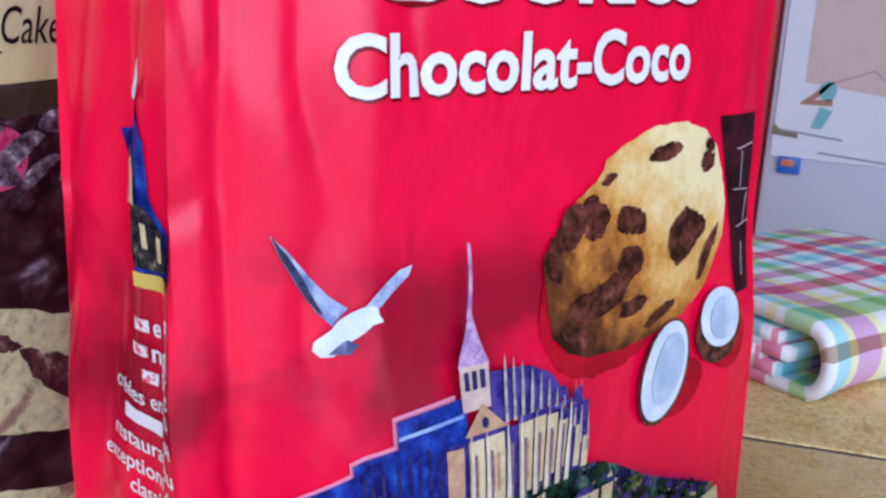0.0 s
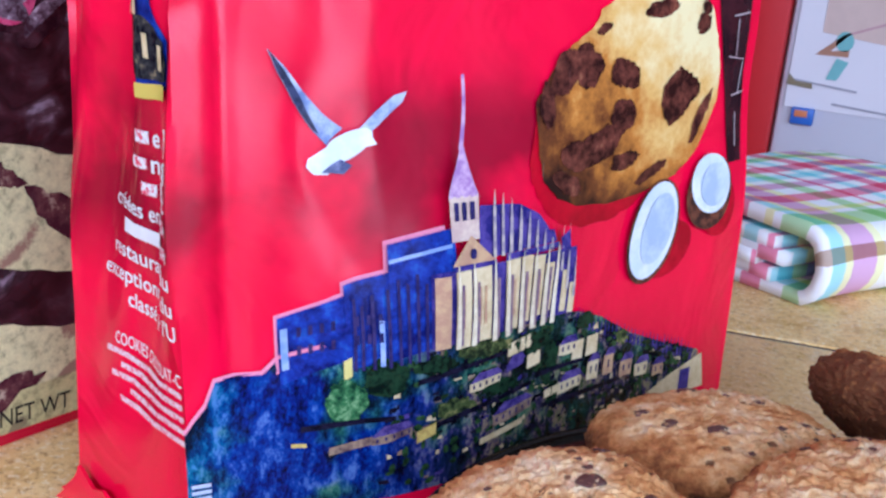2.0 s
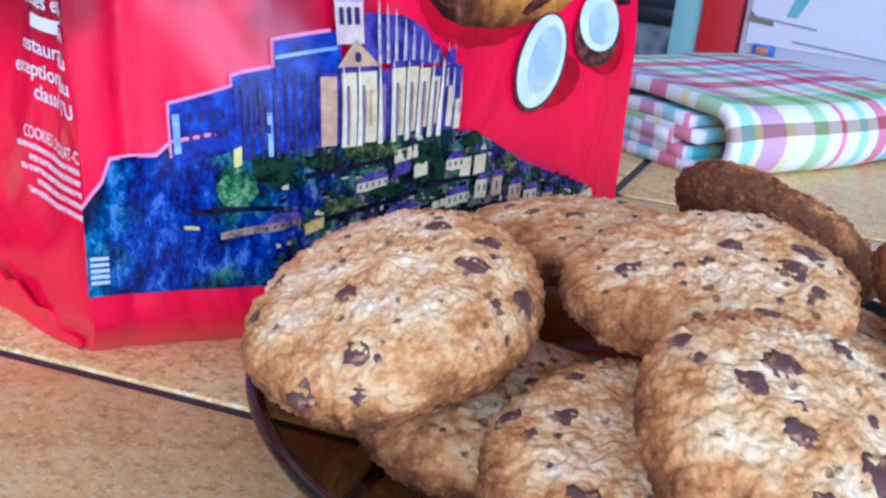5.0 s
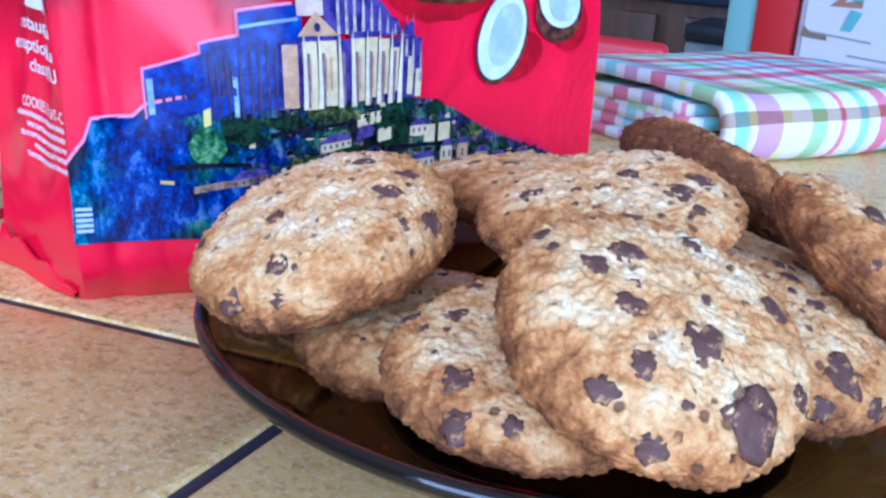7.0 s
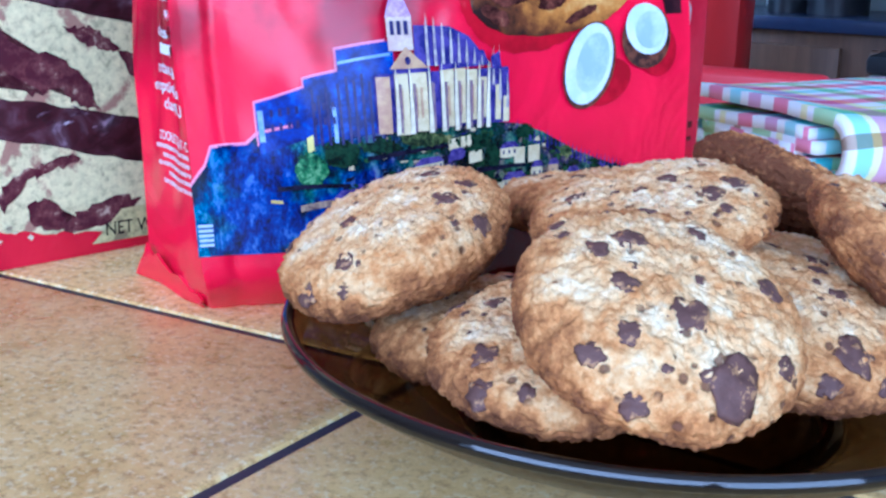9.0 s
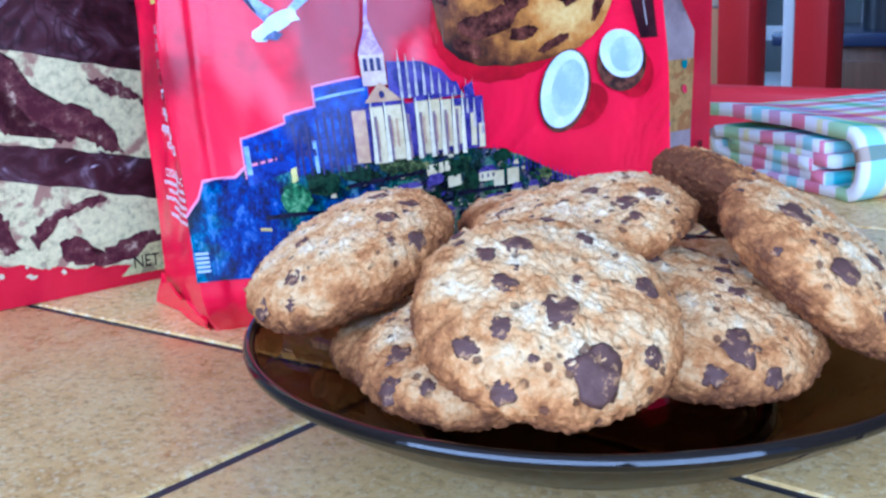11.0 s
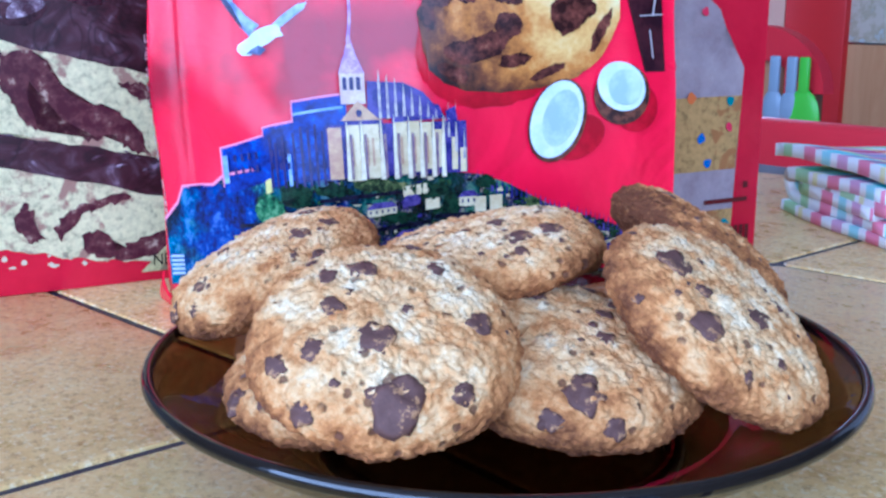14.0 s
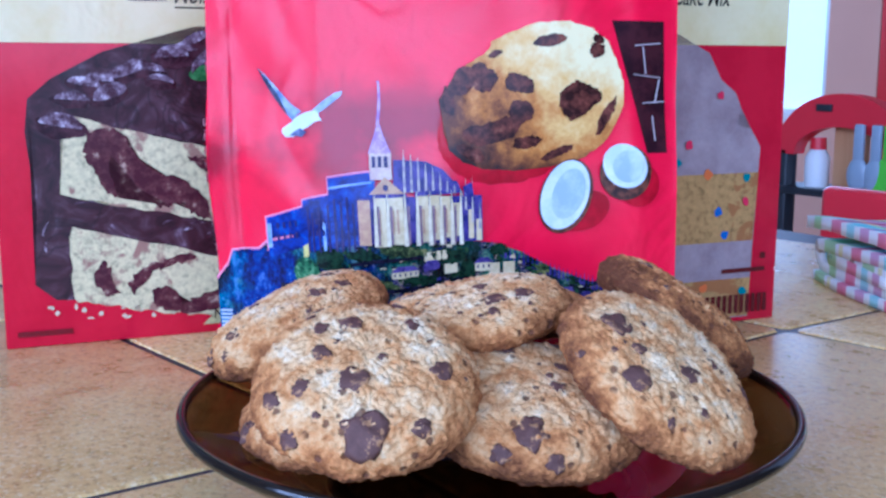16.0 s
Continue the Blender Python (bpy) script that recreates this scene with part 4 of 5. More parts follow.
lines = [[(x, z), (x + dx, z + dz), (x + dx + 0.0005, z + dz - 0.0003), (x + 0.0005, z - 0.0003)] for x, z, dx, dz in ((0.1150, 0.1080, 0.0090, 0.0008), (0.1145, 0.0990, 0.010, -0.0010), (0.1190, 0.0990, -0.0012, 0.0085), (0.1225, 0.0900, 0.0015, 0.0075), (0.1180, 0.0900, 0.0080, 0.0005), (0.1225, 0.0780, -0.0010, 0.0080))]
each("square_edge", lines, on_bag, L2, 1, ink("pale_edge_ink", (0.55, 0.46, 0.46)), bag)
SHELL = ink("coconut_shell_ink", (0.035, 0.016, 0.014), (0.16, 0.055, 0.03), 260.0)
FLESH = ink("coconut_flesh_ink", (0.60, 0.68, 0.74), (0.76, 0.80, 0.80), 90.0)
HOLLOW = ink("coconut_hollow_ink", (0.40, 0.49, 0.60), (0.60, 0.68, 0.75), 70.0)
each("coconut_shade", [disc_poly(0.0985, 0.0560, 0.0090, 0.0060, 20), disc_poly(0.1170, 0.0640, 0.0070, 0.0070, 20)], on_bag, L3, 2, ink("coconut_shade_ink", (0.52, 0.002, 0.018), (0.34, 0.002, 0.012), 90.0), bag)
for cx, cz, a, b, t, k in ((0.0924, 0.0612, 0.0084, 0.0122, -22, 0), (0.1122, 0.0695, 0.0086, 0.0088, -35, 1)):
    part("coconut_shell", print_mesh([disc_poly(cx + 0.0003, cz - 0.0004 - 0.0012 * k, a, b, t)], on_bag, L4), SHELL, bag, "printed coconut half")
    part("coconut_flesh", print_mesh([disc_poly(cx, cz + 0.0006 * k, a * 0.90, b * (0.93 - 0.17 * k), t)], on_bag, L5), FLESH, bag)
    part("coconut_hollow", print_mesh([disc_poly(cx + 0.0010, cz + 0.0004, a * 0.60, b * (0.68 - 0.1 * k), t)], on_bag, L5 + 0.0003), HOLLOW, bag)

part("gull_wing_edge", print_mesh([[(-0.0075, 0.1025), (-0.0035, 0.0988), (0.0010, 0.0938), (0.0040, 0.0893), (0.0055, 0.0872), (0.0040, 0.0880), (-0.0010, 0.0935), (-0.0050, 0.0985)]], on_gull, L3, 1), ink("wing_edge_ink", (0.012, 0.014, 0.035), (0.05, 0.06, 0.13)), bag)

# the pictured abbey on its rock
rnd = random.Random(11)
ROCK = rock_ink()
GLOW = ink("pink_outline_ink", (0.78, 0.26, 0.36))
outline = [(-0.0186, 0.0185), (0.0200, 0.0180), (0.0600, 0.0178), (0.0900, 0.0178), (0.1185, 0.0190), (0.1160, 0.0284), (0.1030, 0.0325), (0.0891, 0.0375), (0.0780, 0.0430), (0.0697, 0.0455), (0.0420, 0.0480), (0.0150, 0.0500), (-0.0034, 0.0490), (-0.0060, 0.0465), (-0.0134, 0.0455), (-0.0150, 0.0410), (-0.0186, 0.0362)]
part("pictured_rock", print_mesh([outline], on_abbey, L2, 5), ROCK, bag, "printed rocky island")
edge = outline[10:]
for (x0, z0), (x1, z1) in zip(edge, edge[1:]):
    part("rock_edge", print_mesh([[(x0, z0 - 0.0002), (x1, z1 - 0.0002), (x1 - 0.0003, z1 + 0.0005), (x0 - 0.0003, z0 + 0.0005)]], on_abbey, L3, 1), GLOW, bag)
BLUE_STONE = ink("blue_stone_ink", (0.006, 0.008, 0.09), (0.018, 0.04, 0.30), 210.0, 0.38, 0.55, third=(0.03, 0.10, 0.42))
CREAM_STONE = ink("cream_stone_ink", (0.60, 0.47, 0.24), (0.74, 0.62, 0.36), 300.0, 0.36, 0.6)
TAN_STONE = ink("tan_stone_ink", (0.46, 0.26, 0.16), (0.58, 0.38, 0.20), 300.0)
SLATE = ink("purple_slate_ink", (0.022, 0.018, 0.14), (0.09, 0.06, 0.27), 300.0)
DUSK = ink("dusk_ink", (0.016, 0.014, 0.07), (0.04, 0.03, 0.12), 300.0)
each("abbey_glow", [rect(-0.0037, 0.0108, 0.046, 0.0567, 0.14), rect(0.0095, 0.0200, 0.050, 0.0605, 0.14), rect(0.0187, 0.0330, 0.05, 0.0669, 0.10)], on_abbey, L2, 2, GLOW, bag)
part("abbey_hall", print_mesh([rect(-0.0033, 0.0108, 0.0440, 0.0562, 0.14)], on_abbey, L3), BLUE_STONE, bag)
part("abbey_hall", print_mesh([rect(0.0098, 0.0198, 0.0440, 0.0600, 0.14)], on_abbey, L4), BLUE_STONE, bag)
part("abbey_hall", print_mesh([rect(0.0190, 0.0345, 0.0450, 0.0664, 0.10)], on_abbey, L5), BLUE_STONE, bag)
each("abbey_window", [rect(x, x + 0.0008, z, z + 0.0018) for x in (0.0000, 0.0022, 0.0044, 0.0066, 0.0116, 0.0140, 0.0164) for z in (0.0490, 0.0525)], on_abbey, L5 + 0.0003, 0, DUSK, bag)
each("abbey_ledge", [rect(0.0190, 0.0335, 0.0630, 0.0637, 0.10), rect(-0.0033, -0.0018, 0.0470, 0.0545), rect(0.0165, 0.0175, 0.0445, 0.053)], on_abbey, L5 + 0.0003, 1, ink("pale_blue_ink", (0.20, 0.30, 0.58), (0.34, 0.44, 0.66)), bag)
NAVE = 0.0018
part("nave_wall", print_mesh([rect(0.0282, 0.0665, 0.0458, 0.0600, 0.012)], on_abbey, NAVE), SLATE, bag)
walls = [rect(0.0287, 0.0325, 0.0456, 0.0594)]
part("nave_bay", print_mesh(walls, on_abbey, NAVE + 0.0003), TAN_STONE, bag)
bays = [rect(0.0338, 0.0377, 0.0450, 0.0602), rect(0.0381, 0.0428, 0.0456, 0.0602), rect(0.0466, 0.0503, 0.0462, 0.0606), rect(0.0506, 0.0536, 0.0468, 0.0606), rect(0.0539, 0.0568, 0.0474, 0.0602), rect(0.0571, 0.0596, 0.0478, 0.0582), rect(0.0622, 0.0638, 0.0470, 0.0560), rect(0.0645, 0.0662, 0.0464, 0.0530)]
each("nave_bay", bays, on_abbey, NAVE + 0.0003, 2, CREAM_STONE, bag)
each("nave_window", [rect(x, x + 0.0006, 0.049, 0.0565) for x in (0.0352, 0.0393, 0.0407, 0.0484, 0.0519, 0.0552)], on_abbey, NAVE + 0.0006, 0, TAN_STONE, bag)
each("nave_buttress", [[(x, 0.0452), (x + 0.0013, 0.0452), (x + 0.0010, 0.0570), (x + 0.0006, 0.0628), (x + 0.0003, 0.0570)] for x in (0.0334, 0.0374, 0.0426, 0.0462, 0.0500, 0.0533, 0.0565, 0.0592)], on_abbey, NAVE + 0.0009, 1, ink("pale_buttress_ink", (0.66, 0.56, 0.36), (0.80, 0.72, 0.50), 300.0), bag)
each("buttress_shade", [rect(x, x + 0.0007, 0.0456, 0.0575) for x in (0.0347, 0.0387, 0.0439, 0.0475, 0.0513, 0.0546, 0.0578)], on_abbey, NAVE + 0.0008, 1, ink("buttress_shade_ink", (0.16, 0.10, 0.16), (0.30, 0.20, 0.20), 400.0), bag)
each("nave_roof", [[(0.0332, 0.0600), (0.0440, 0.0602), (0.0438, 0.0612), (0.0334, 0.0612)], [(0.0462, 0.0604), (0.0605, 0.0612), (0.0600, 0.0625), (0.0464, 0.0618)], [(0.0610, 0.0600), (0.0640, 0.0600), (0.0634, 0.0645), (0.0606, 0.0632)]], on_abbey, NAVE + 0.0006, 2, SLATE, bag)
part("choir_wall", print_mesh([[(0.0400, 0.0612), (0.0600, 0.0624), (0.0590, 0.0650), (0.0550, 0.0650), (0.0548, 0.0685), (0.0500, 0.0685), (0.0498, 0.0710), (0.0405, 0.0715)]], on_abbey, NAVE), SLATE, bag)
pins = []
for i in range(9):
    x = 0.0430 + i * 0.0021
    top = 0.0735 - 0.0009 * i - 0.00009 * i * i
    pins.append([(x, 0.0615), (x + 0.0008, 0.0615), (x + 0.0007, top - 0.0025), (x + 0.0004, top + 0.0012), (x + 0.0001, top - 0.0025)])
for x, z0, top in ((0.0610, 0.056, 0.0660), (0.0630, 0.052, 0.0665), (0.0652, 0.050, 0.0590)):
    pins.append([(x, z0), (x + 0.0008, z0), (x + 0.0005, top)])
each("pinnacle", pins, on_abbey, NAVE + 0.0006, 1, ink("pale_stone_ink", (0.30, 0.25, 0.30), (0.56, 0.48, 0.40), 420.0), bag)
part("tower", print_mesh([rect(0.0330, 0.0398, 0.0655, 0.0737)], on_abbey, NAVE + 0.0006), ink("rosy_stone_ink", (0.56, 0.40, 0.34), (0.68, 0.54, 0.42), 300.0), bag)
each("tower_window", [rect(x, x + 0.0011, 0.0693, 0.0726) for x in (0.0338, 0.0357, 0.0376)], on_abbey, NAVE + 0.0009, 0, DUSK, bag)
part("spire", print_mesh([[(0.0328, 0.0734), (0.0400, 0.0734), (0.0382, 0.0760), (0.0366, 0.0785), (0.0356, 0.0830), (0.0348, 0.0832), (0.0344, 0.0790), (0.0338, 0.0765)], [(0.0345, 0.0825), (0.0355, 0.0825), (0.0350, 0.0880), (0.0340, 0.0968), (0.0333, 0.0968), (0.0342, 0.0880)]], on_abbey, NAVE + 0.0006), ink("spire_ink", (0.34, 0.18, 0.40), (0.60, 0.42, 0.56), 300.0), bag)
part("gable", print_mesh([[(0.0325, 0.0612), (0.0432, 0.0612), (0.0376, 0.0664)]], on_abbey, NAVE + 0.0009), TAN_STONE, bag)
part("rose_window", print_mesh([disc_poly(0.0377, 0.0631, 0.0008, 0.0010)], on_abbey, NAVE + 0.0012, 0), DUSK, bag)
# houses, trees and ramparts on the rock
tones = {"house_wall": CREAM_STONE, "house_roof": SLATE, "tree_clump": ink("tree_ink", (0.008, 0.022, 0.010), (0.035, 0.085, 0.03), 420.0), "brown_wall": ink("brown_wall_ink", (0.12, 0.07, 0.07), (0.34, 0.24, 0.16), 300.0), "dark_gap": ink("gap_ink", (0.004, 0.004, 0.010), (0.014, 0.012, 0.03), 300.0)}
made = {k: [] for k in tones}
for i in range(480):
    u = rnd.uniform(0.018, 0.112)
    top = 0.0455 if u < 0.068 else 0.0455 - (u - 0.068) * 0.36
    v = rnd.uniform(0.0195, top - 0.0005)
    kind = rnd.choices(list(tones), (10, 7, 40, 9, 34))[0]
    w, h = rnd.uniform(0.0004, 0.0013), rnd.uniform(0.0003, 0.0010)
    if kind == "tree_clump":
        made[kind].append(disc_poly(u, v, w, h, rnd.uniform(-20, 20), 10, 0.5, i))
    else:
        made[kind].append([(u - w * rnd.uniform(0.6, 1), v), (u + w, v + h * rnd.uniform(-0.2, 0.3)), (u + w * rnd.uniform(0.6, 1), v + h * rnd.uniform(0.8, 1.5)), (u - w * rnd.uniform(0.5, 1), v + h * rnd.uniform(0.7, 1.3))])
for i, (k, polys) in enumerate(made.items()):
    tagged(part(k, print_mesh(polys, on_abbey, L3 + 0.00025 * (i % 3), 0), tones[k], bag), kind="stuff")
skyline = [[(x, 0.0455 - (x - 0.068) * 0.36 - 0.003), (x + 0.0009, 0.0455 - (x - 0.068) * 0.36 - 0.003), (x + 0.0005, 0.0462 - (x - 0.068) * 0.36 + rnd.uniform(0, 0.0014))] for x in [0.069 + 0.0014 * i for i in range(32)]]
each("house_gable", skyline, on_abbey, L3, 0, SLATE, bag)
for x, z, w, h in ((0.0520, 0.0400, 0.0035, 0.0028), (0.0565, 0.0360, 0.0020, 0.0030), (0.0700, 0.0345, 0.0016, 0.0045), (0.0745, 0.0350, 0.0018, 0.0045), (0.0650, 0.0285, 0.0045, 0.0016), (0.0480, 0.0240, 0.0060, 0.0012)):
    part("house_wall", print_mesh([rect(x - w, x + w, z, z + h, 0.1)], on_abbey, L5), CREAM_STONE, bag)
part("rampart", print_mesh([[(0.0880, 0.0185), (0.1185, 0.0188), (0.1165, 0.0278), (0.1040, 0.0245), (0.0960, 0.0215)]], on_abbey, L5), CREAM_STONE, bag)
part("rampart_gate", print_mesh([rect(0.1080, 0.1120, 0.0195, 0.0250)], on_abbey, L5 + 0.0003), SLATE, bag)
part("tree_clump", print_mesh([jagged(disc_poly(0.0098, 0.0384, 0.0047, 0.0040, 0, 22, 0.25, 4), 0.0004, 8, 3)], on_abbey, L5), ink("bright_tree_ink", (0.006, 0.030, 0.016), (0.05, 0.17, 0.06), 520.0, 0.40, 0.54, third=(0.20, 0.36, 0.16)), bag)
OLIVE = ink("olive_tree_ink", (0.010, 0.018, 0.010), (0.07, 0.10, 0.03), 520.0, 0.40, 0.54, third=(0.26, 0.24, 0.08))
DEEP = ink("deep_tree_ink", (0.003, 0.008, 0.006), (0.016, 0.045, 0.020), 520.0, 0.42, 0.58)
for cx, cz, w, h, mat in ((0.0350, 0.0328, 0.0060, 0.0020, OLIVE), (0.0420, 0.0436, 0.0080, 0.0016, OLIVE), (0.0560, 0.0415, 0.0052, 0.0024, DEEP), (0.0300, 0.0425, 0.0050, 0.0018, DEEP), (0.0612, 0.0360, 0.0026, 0.0045, DEEP), (0.0715, 0.0435, 0.0030, 0.0018, DEEP), (0.0470, 0.0345, 0.0050, 0.0015, DEEP), (0.0630, 0.0290, 0.0020, 0.0024, DEEP), (0.0180, 0.0420, 0.0050, 0.0034, DEEP), (0.0850, 0.0375, 0.0022, 0.0014, OLIVE)):
    part("tree_clump", print_mesh([jagged(disc_poly(cx, cz, w, h, -6, 18, 0.35, int(cx * 9000)), 0.0004, 3, 3)], on_abbey, L5, 1), mat, bag)
VIOLET = ink("violet_roof_ink", (0.030, 0.020, 0.12), (0.12, 0.08, 0.26), 420.0, 0.42, 0.58)
for x0, x1, z, h, slope, wall in ((0.0385, 0.0465, 0.0348, 0.0022, 0.10, CREAM_STONE), (0.0480, 0.0530, 0.0370, 0.0016, 0.16, VIOLET), (0.0645, 0.0715, 0.0285, 0.0026, 0.10, CREAM_STONE), (0.0640, 0.0690, 0.0365, 0.0028, 0.06, CREAM_STONE), (0.0735, 0.0770, 0.0296, 0.0044, 0.05, CREAM_STONE), (0.0790, 0.0822, 0.0296, 0.0048, 0.05, TAN_STONE), (0.0850, 0.0890, 0.0280, 0.0040, 0.05, TAN_STONE), (0.0905, 0.0950, 0.0268, 0.0034, 0.05, CREAM_STONE), (0.0450, 0.0560, 0.0268, 0.0024, 0.12, tones["brown_wall"]), (0.0150, 0.0240, 0.0292, 0.0018, 0.10, tones["brown_wall"]), (0.0970, 0.1010, 0.0258, 0.0030, 0.0, TAN_STONE)):
    top = z + h
    part("house_wall", print_mesh([jagged(rect(x0, x1, z, top, slope), 0.0002, int(x0 * 1e5), 3)], on_abbey, NAVE, 1), wall, bag)
    mid, w = (x0 + x1) / 2, (x1 - x0) / 2
    part("house_roof", print_mesh([[(x0 - 0.0004, top - 0.0002), (x1 + 0.0003, top + slope * 2 * w - 0.0002), (x1 - w * 0.3, top + slope * w + 0.0016), (mid - w * 0.5, top + slope * w + 0.0014)]], on_abbey, NAVE + 0.0003, 1), VIOLET, bag)
    n = max(1, int((x1 - x0) / 0.0016))
    if wall is not VIOLET:
        each("house_window", [rect(x0 + (x1 - x0) * (i + 0.35) / n, x0 + (x1 - x0) * (i + 0.35) / n + 0.0005, z + h * 0.35 + slope * (x1 - x0) * (i + 0.3) / n, z + h * 0.72 + slope * (x1 - x0) * (i + 0.3) / n) for i in range(n)], on_abbey, NAVE + 0.0003, 0, DUSK, bag)
each("terrace_shadow", [[(x0, z), (x1, z + d), (x1, z + d + 0.0009), (x0, z + 0.0012)] for x0, x1, z, d in ((0.0250, 0.0480, 0.0392, 0.0018), (0.0300, 0.0560, 0.0300, 0.0026), (0.0000, 0.0200, 0.0345, -0.0012), (0.0570, 0.0720, 0.0335, 0.0006), (0.0620, 0.0850, 0.0265, 0.0008))], on_abbey, L5 + 0.0002, 2, tones["dark_gap"], bag)
each("buttress", [rect(x, x + 0.0007, 0.0440, z) for x, z in ((0.0112, 0.0575), (0.0128, 0.0560), (0.0150, 0.0578), (0.0182, 0.0585), (0.0205, 0.0600), (0.0226, 0.0590), (0.0248, 0.0605), (0.0268, 0.0585))], on_abbey, NAVE, 1, DUSK, bag)
each("lit_house", [rect(0.0092, 0.0110, 0.0425, 0.0462, 0.3)], on_abbey, L5, 2, ink("yellow_ink", (0.66, 0.58, 0.18)), bag)
each("lit_house", [rect(0.0255, 0.0300, 0.0278, 0.0300, 0.25), rect(-0.0020, 0.0012, 0.0318, 0.0326, -0.2)], on_abbey, L5, 1, ink("ochre_ink", (0.66, 0.52, 0.14), (0.44, 0.30, 0.08)), bag)
each("sea_wall", [rect(0.0060, 0.0180, 0.0285, 0.0300, 0.08), rect(0.0240, 0.0420, 0.0290, 0.0303, 0.12)], on_abbey, L4, 2, tones["brown_wall"], bag)
part("small_print", print_mesh([rect(-0.0182, -0.0150, 0.0212 + 0.0012 * i, 0.0219 + 0.0012 * i) for i in range(5)], on_abbey, L4, 0), ink("pale_print_ink", (0.50, 0.58, 0.74)), bag)

# side lettering; unreadable and trade lines are bars
def crumpled(s, v, lift=0.0):
    """The side print, pulled together along the crease of the gusset."""
    return on_side(max(0.0004, s), v + 0.0003 * math.sin(s * 330.0), 0.0005 + lift)


def side_line(words, start, v, size, wide, bold=0.010):
    bm = text_mesh(words, size, (0, 0), lambda x, z, lift: crumpled(start - x, v + z), 0, bold, 0, wide)
    return part("side_text", bm, WHITE_INK, bag)


side_line("e Pou", 0.0115, 0.0835, 0.0046, 0.0112, 0.016)
side_line("ngré", 0.0125, 0.0790, 0.0046, 0.0120, 0.016)
side_line("lect", 0.0095, 0.0745, 0.0046, 0.0090, 0.016)
side_line("créées en", 0.0275, 0.0702, 0.0042, 0.0175)
side_line("restaurant du", 0.0280, 0.0612, 0.0042, 0.0272)
side_line("exceptionnel du", 0.0315, 0.0566, 0.0042, 0.0308)
side_line("classé par l'U", 0.0215, 0.0522, 0.0042, 0.0210)
side_line("COOKIES CHOCOLAT-C", 0.0250, 0.0440, 0.0034, 0.0246, 0.004)
part("side_text", print_mesh([rect(0.0105, 0.0225, 0.0660, 0.0686)], crumpled, 0.0, 2), WHITE_INK, bag)
CRUMPLED = ink("crumpled_print_ink", (0.80, 0.80, 0.80), (0.70, 0.05, 0.10), 900.0, 0.48, 0.54)
each("side_text_bar", [rect(0.0125, 0.0165, 0.0838, 0.0860), rect(0.0135, 0.0180, 0.0793, 0.0813), rect(0.0110, 0.0155, 0.0748, 0.0770), rect(0.0008, 0.0070, 0.0705, 0.0730), rect(0.0008, 0.0085, 0.0660, 0.0684)], crumpled, 0.0, 2, CRUMPLED, bag)
part("side_small_print", print_mesh([rect(0.0006, 0.0285 - 0.004 * (i % 2) - 0.0012 * i, 0.0418 - 0.0022 * i, 0.0429 - 0.0022 * i) for i in range(5)], crumpled, 0.0, 3), ink("faint_print_ink", (0.80, 0.60, 0.62), (0.74, 0.05, 0.10), 1500.0, 0.50, 0.60), bag)
# the island again, half hidden in the crease of the side
part("side_picture", print_mesh([jagged([(0.0040, 0.0930), (0.0150, 0.0930), (0.0170, 0.1010), (0.0210, 0.1080), (0.0235, 0.1150), (0.0200, 0.1165), (0.0160, 0.1200), (0.0140, 0.1300), (0.0125, 0.1200), (0.0095, 0.1150), (0.0088, 0.1040), (0.0045, 0.1010)], 0.0003, 3, 4)], crumpled, -0.0002, 3), BLUE_STONE, bag)
SIDE_DARK = ink("side_dark_ink", (0.006, 0.006, 0.012), (0.05, 0.05, 0.05), 500.0, 0.42, 0.58, third=(0.30, 0.24, 0.12))
part("side_picture", print_mesh([jagged([(0.0045, 0.0945), (0.0150, 0.0945), (0.0165, 0.1010), (0.0190, 0.1055), (0.0110, 0.1050), (0.0060, 0.1005)], 0.0004, 6, 4)], crumpled, 0.0001, 2), SIDE_DARK, bag)
for q, z0, z1 in ((0.0195, 0.1065, 0.1120), (0.0172, 0.1050, 0.1135), (0.0148, 0.1050, 0.1140), (0.0124, 0.1050, 0.1125), (0.0062, 0.0960, 0.1000), (0.0100, 0.0980, 0.1020)):
    part("side_picture", print_mesh([rect(q, q + 0.0013, z0, z1, 0.2)], crumpled, 0.0004, 2), CREAM_STONE, bag)
part("side_picture", print_mesh([rect(0.0035, 0.0148, 0.0915, 0.0940)], crumpled, 0.0004, 3), ink("side_yellow_ink", (0.66, 0.52, 0.10)), bag)
part("side_gull", print_mesh([[(0.0105, 0.1215), (0.0125, 0.1225), (0.0100, 0.1250), (0.0088, 0.1280), (0.0090, 0.1245)]], crumpled, 0.0002, 1), GULL, bag)


# ---- cake boxes ----
BW, BH, BD = 0.1360, 0.1900, 0.0420
YEL = 0.1090


def on_face(x, z, lift=0.0):
    return Vector((x, -lift, z))


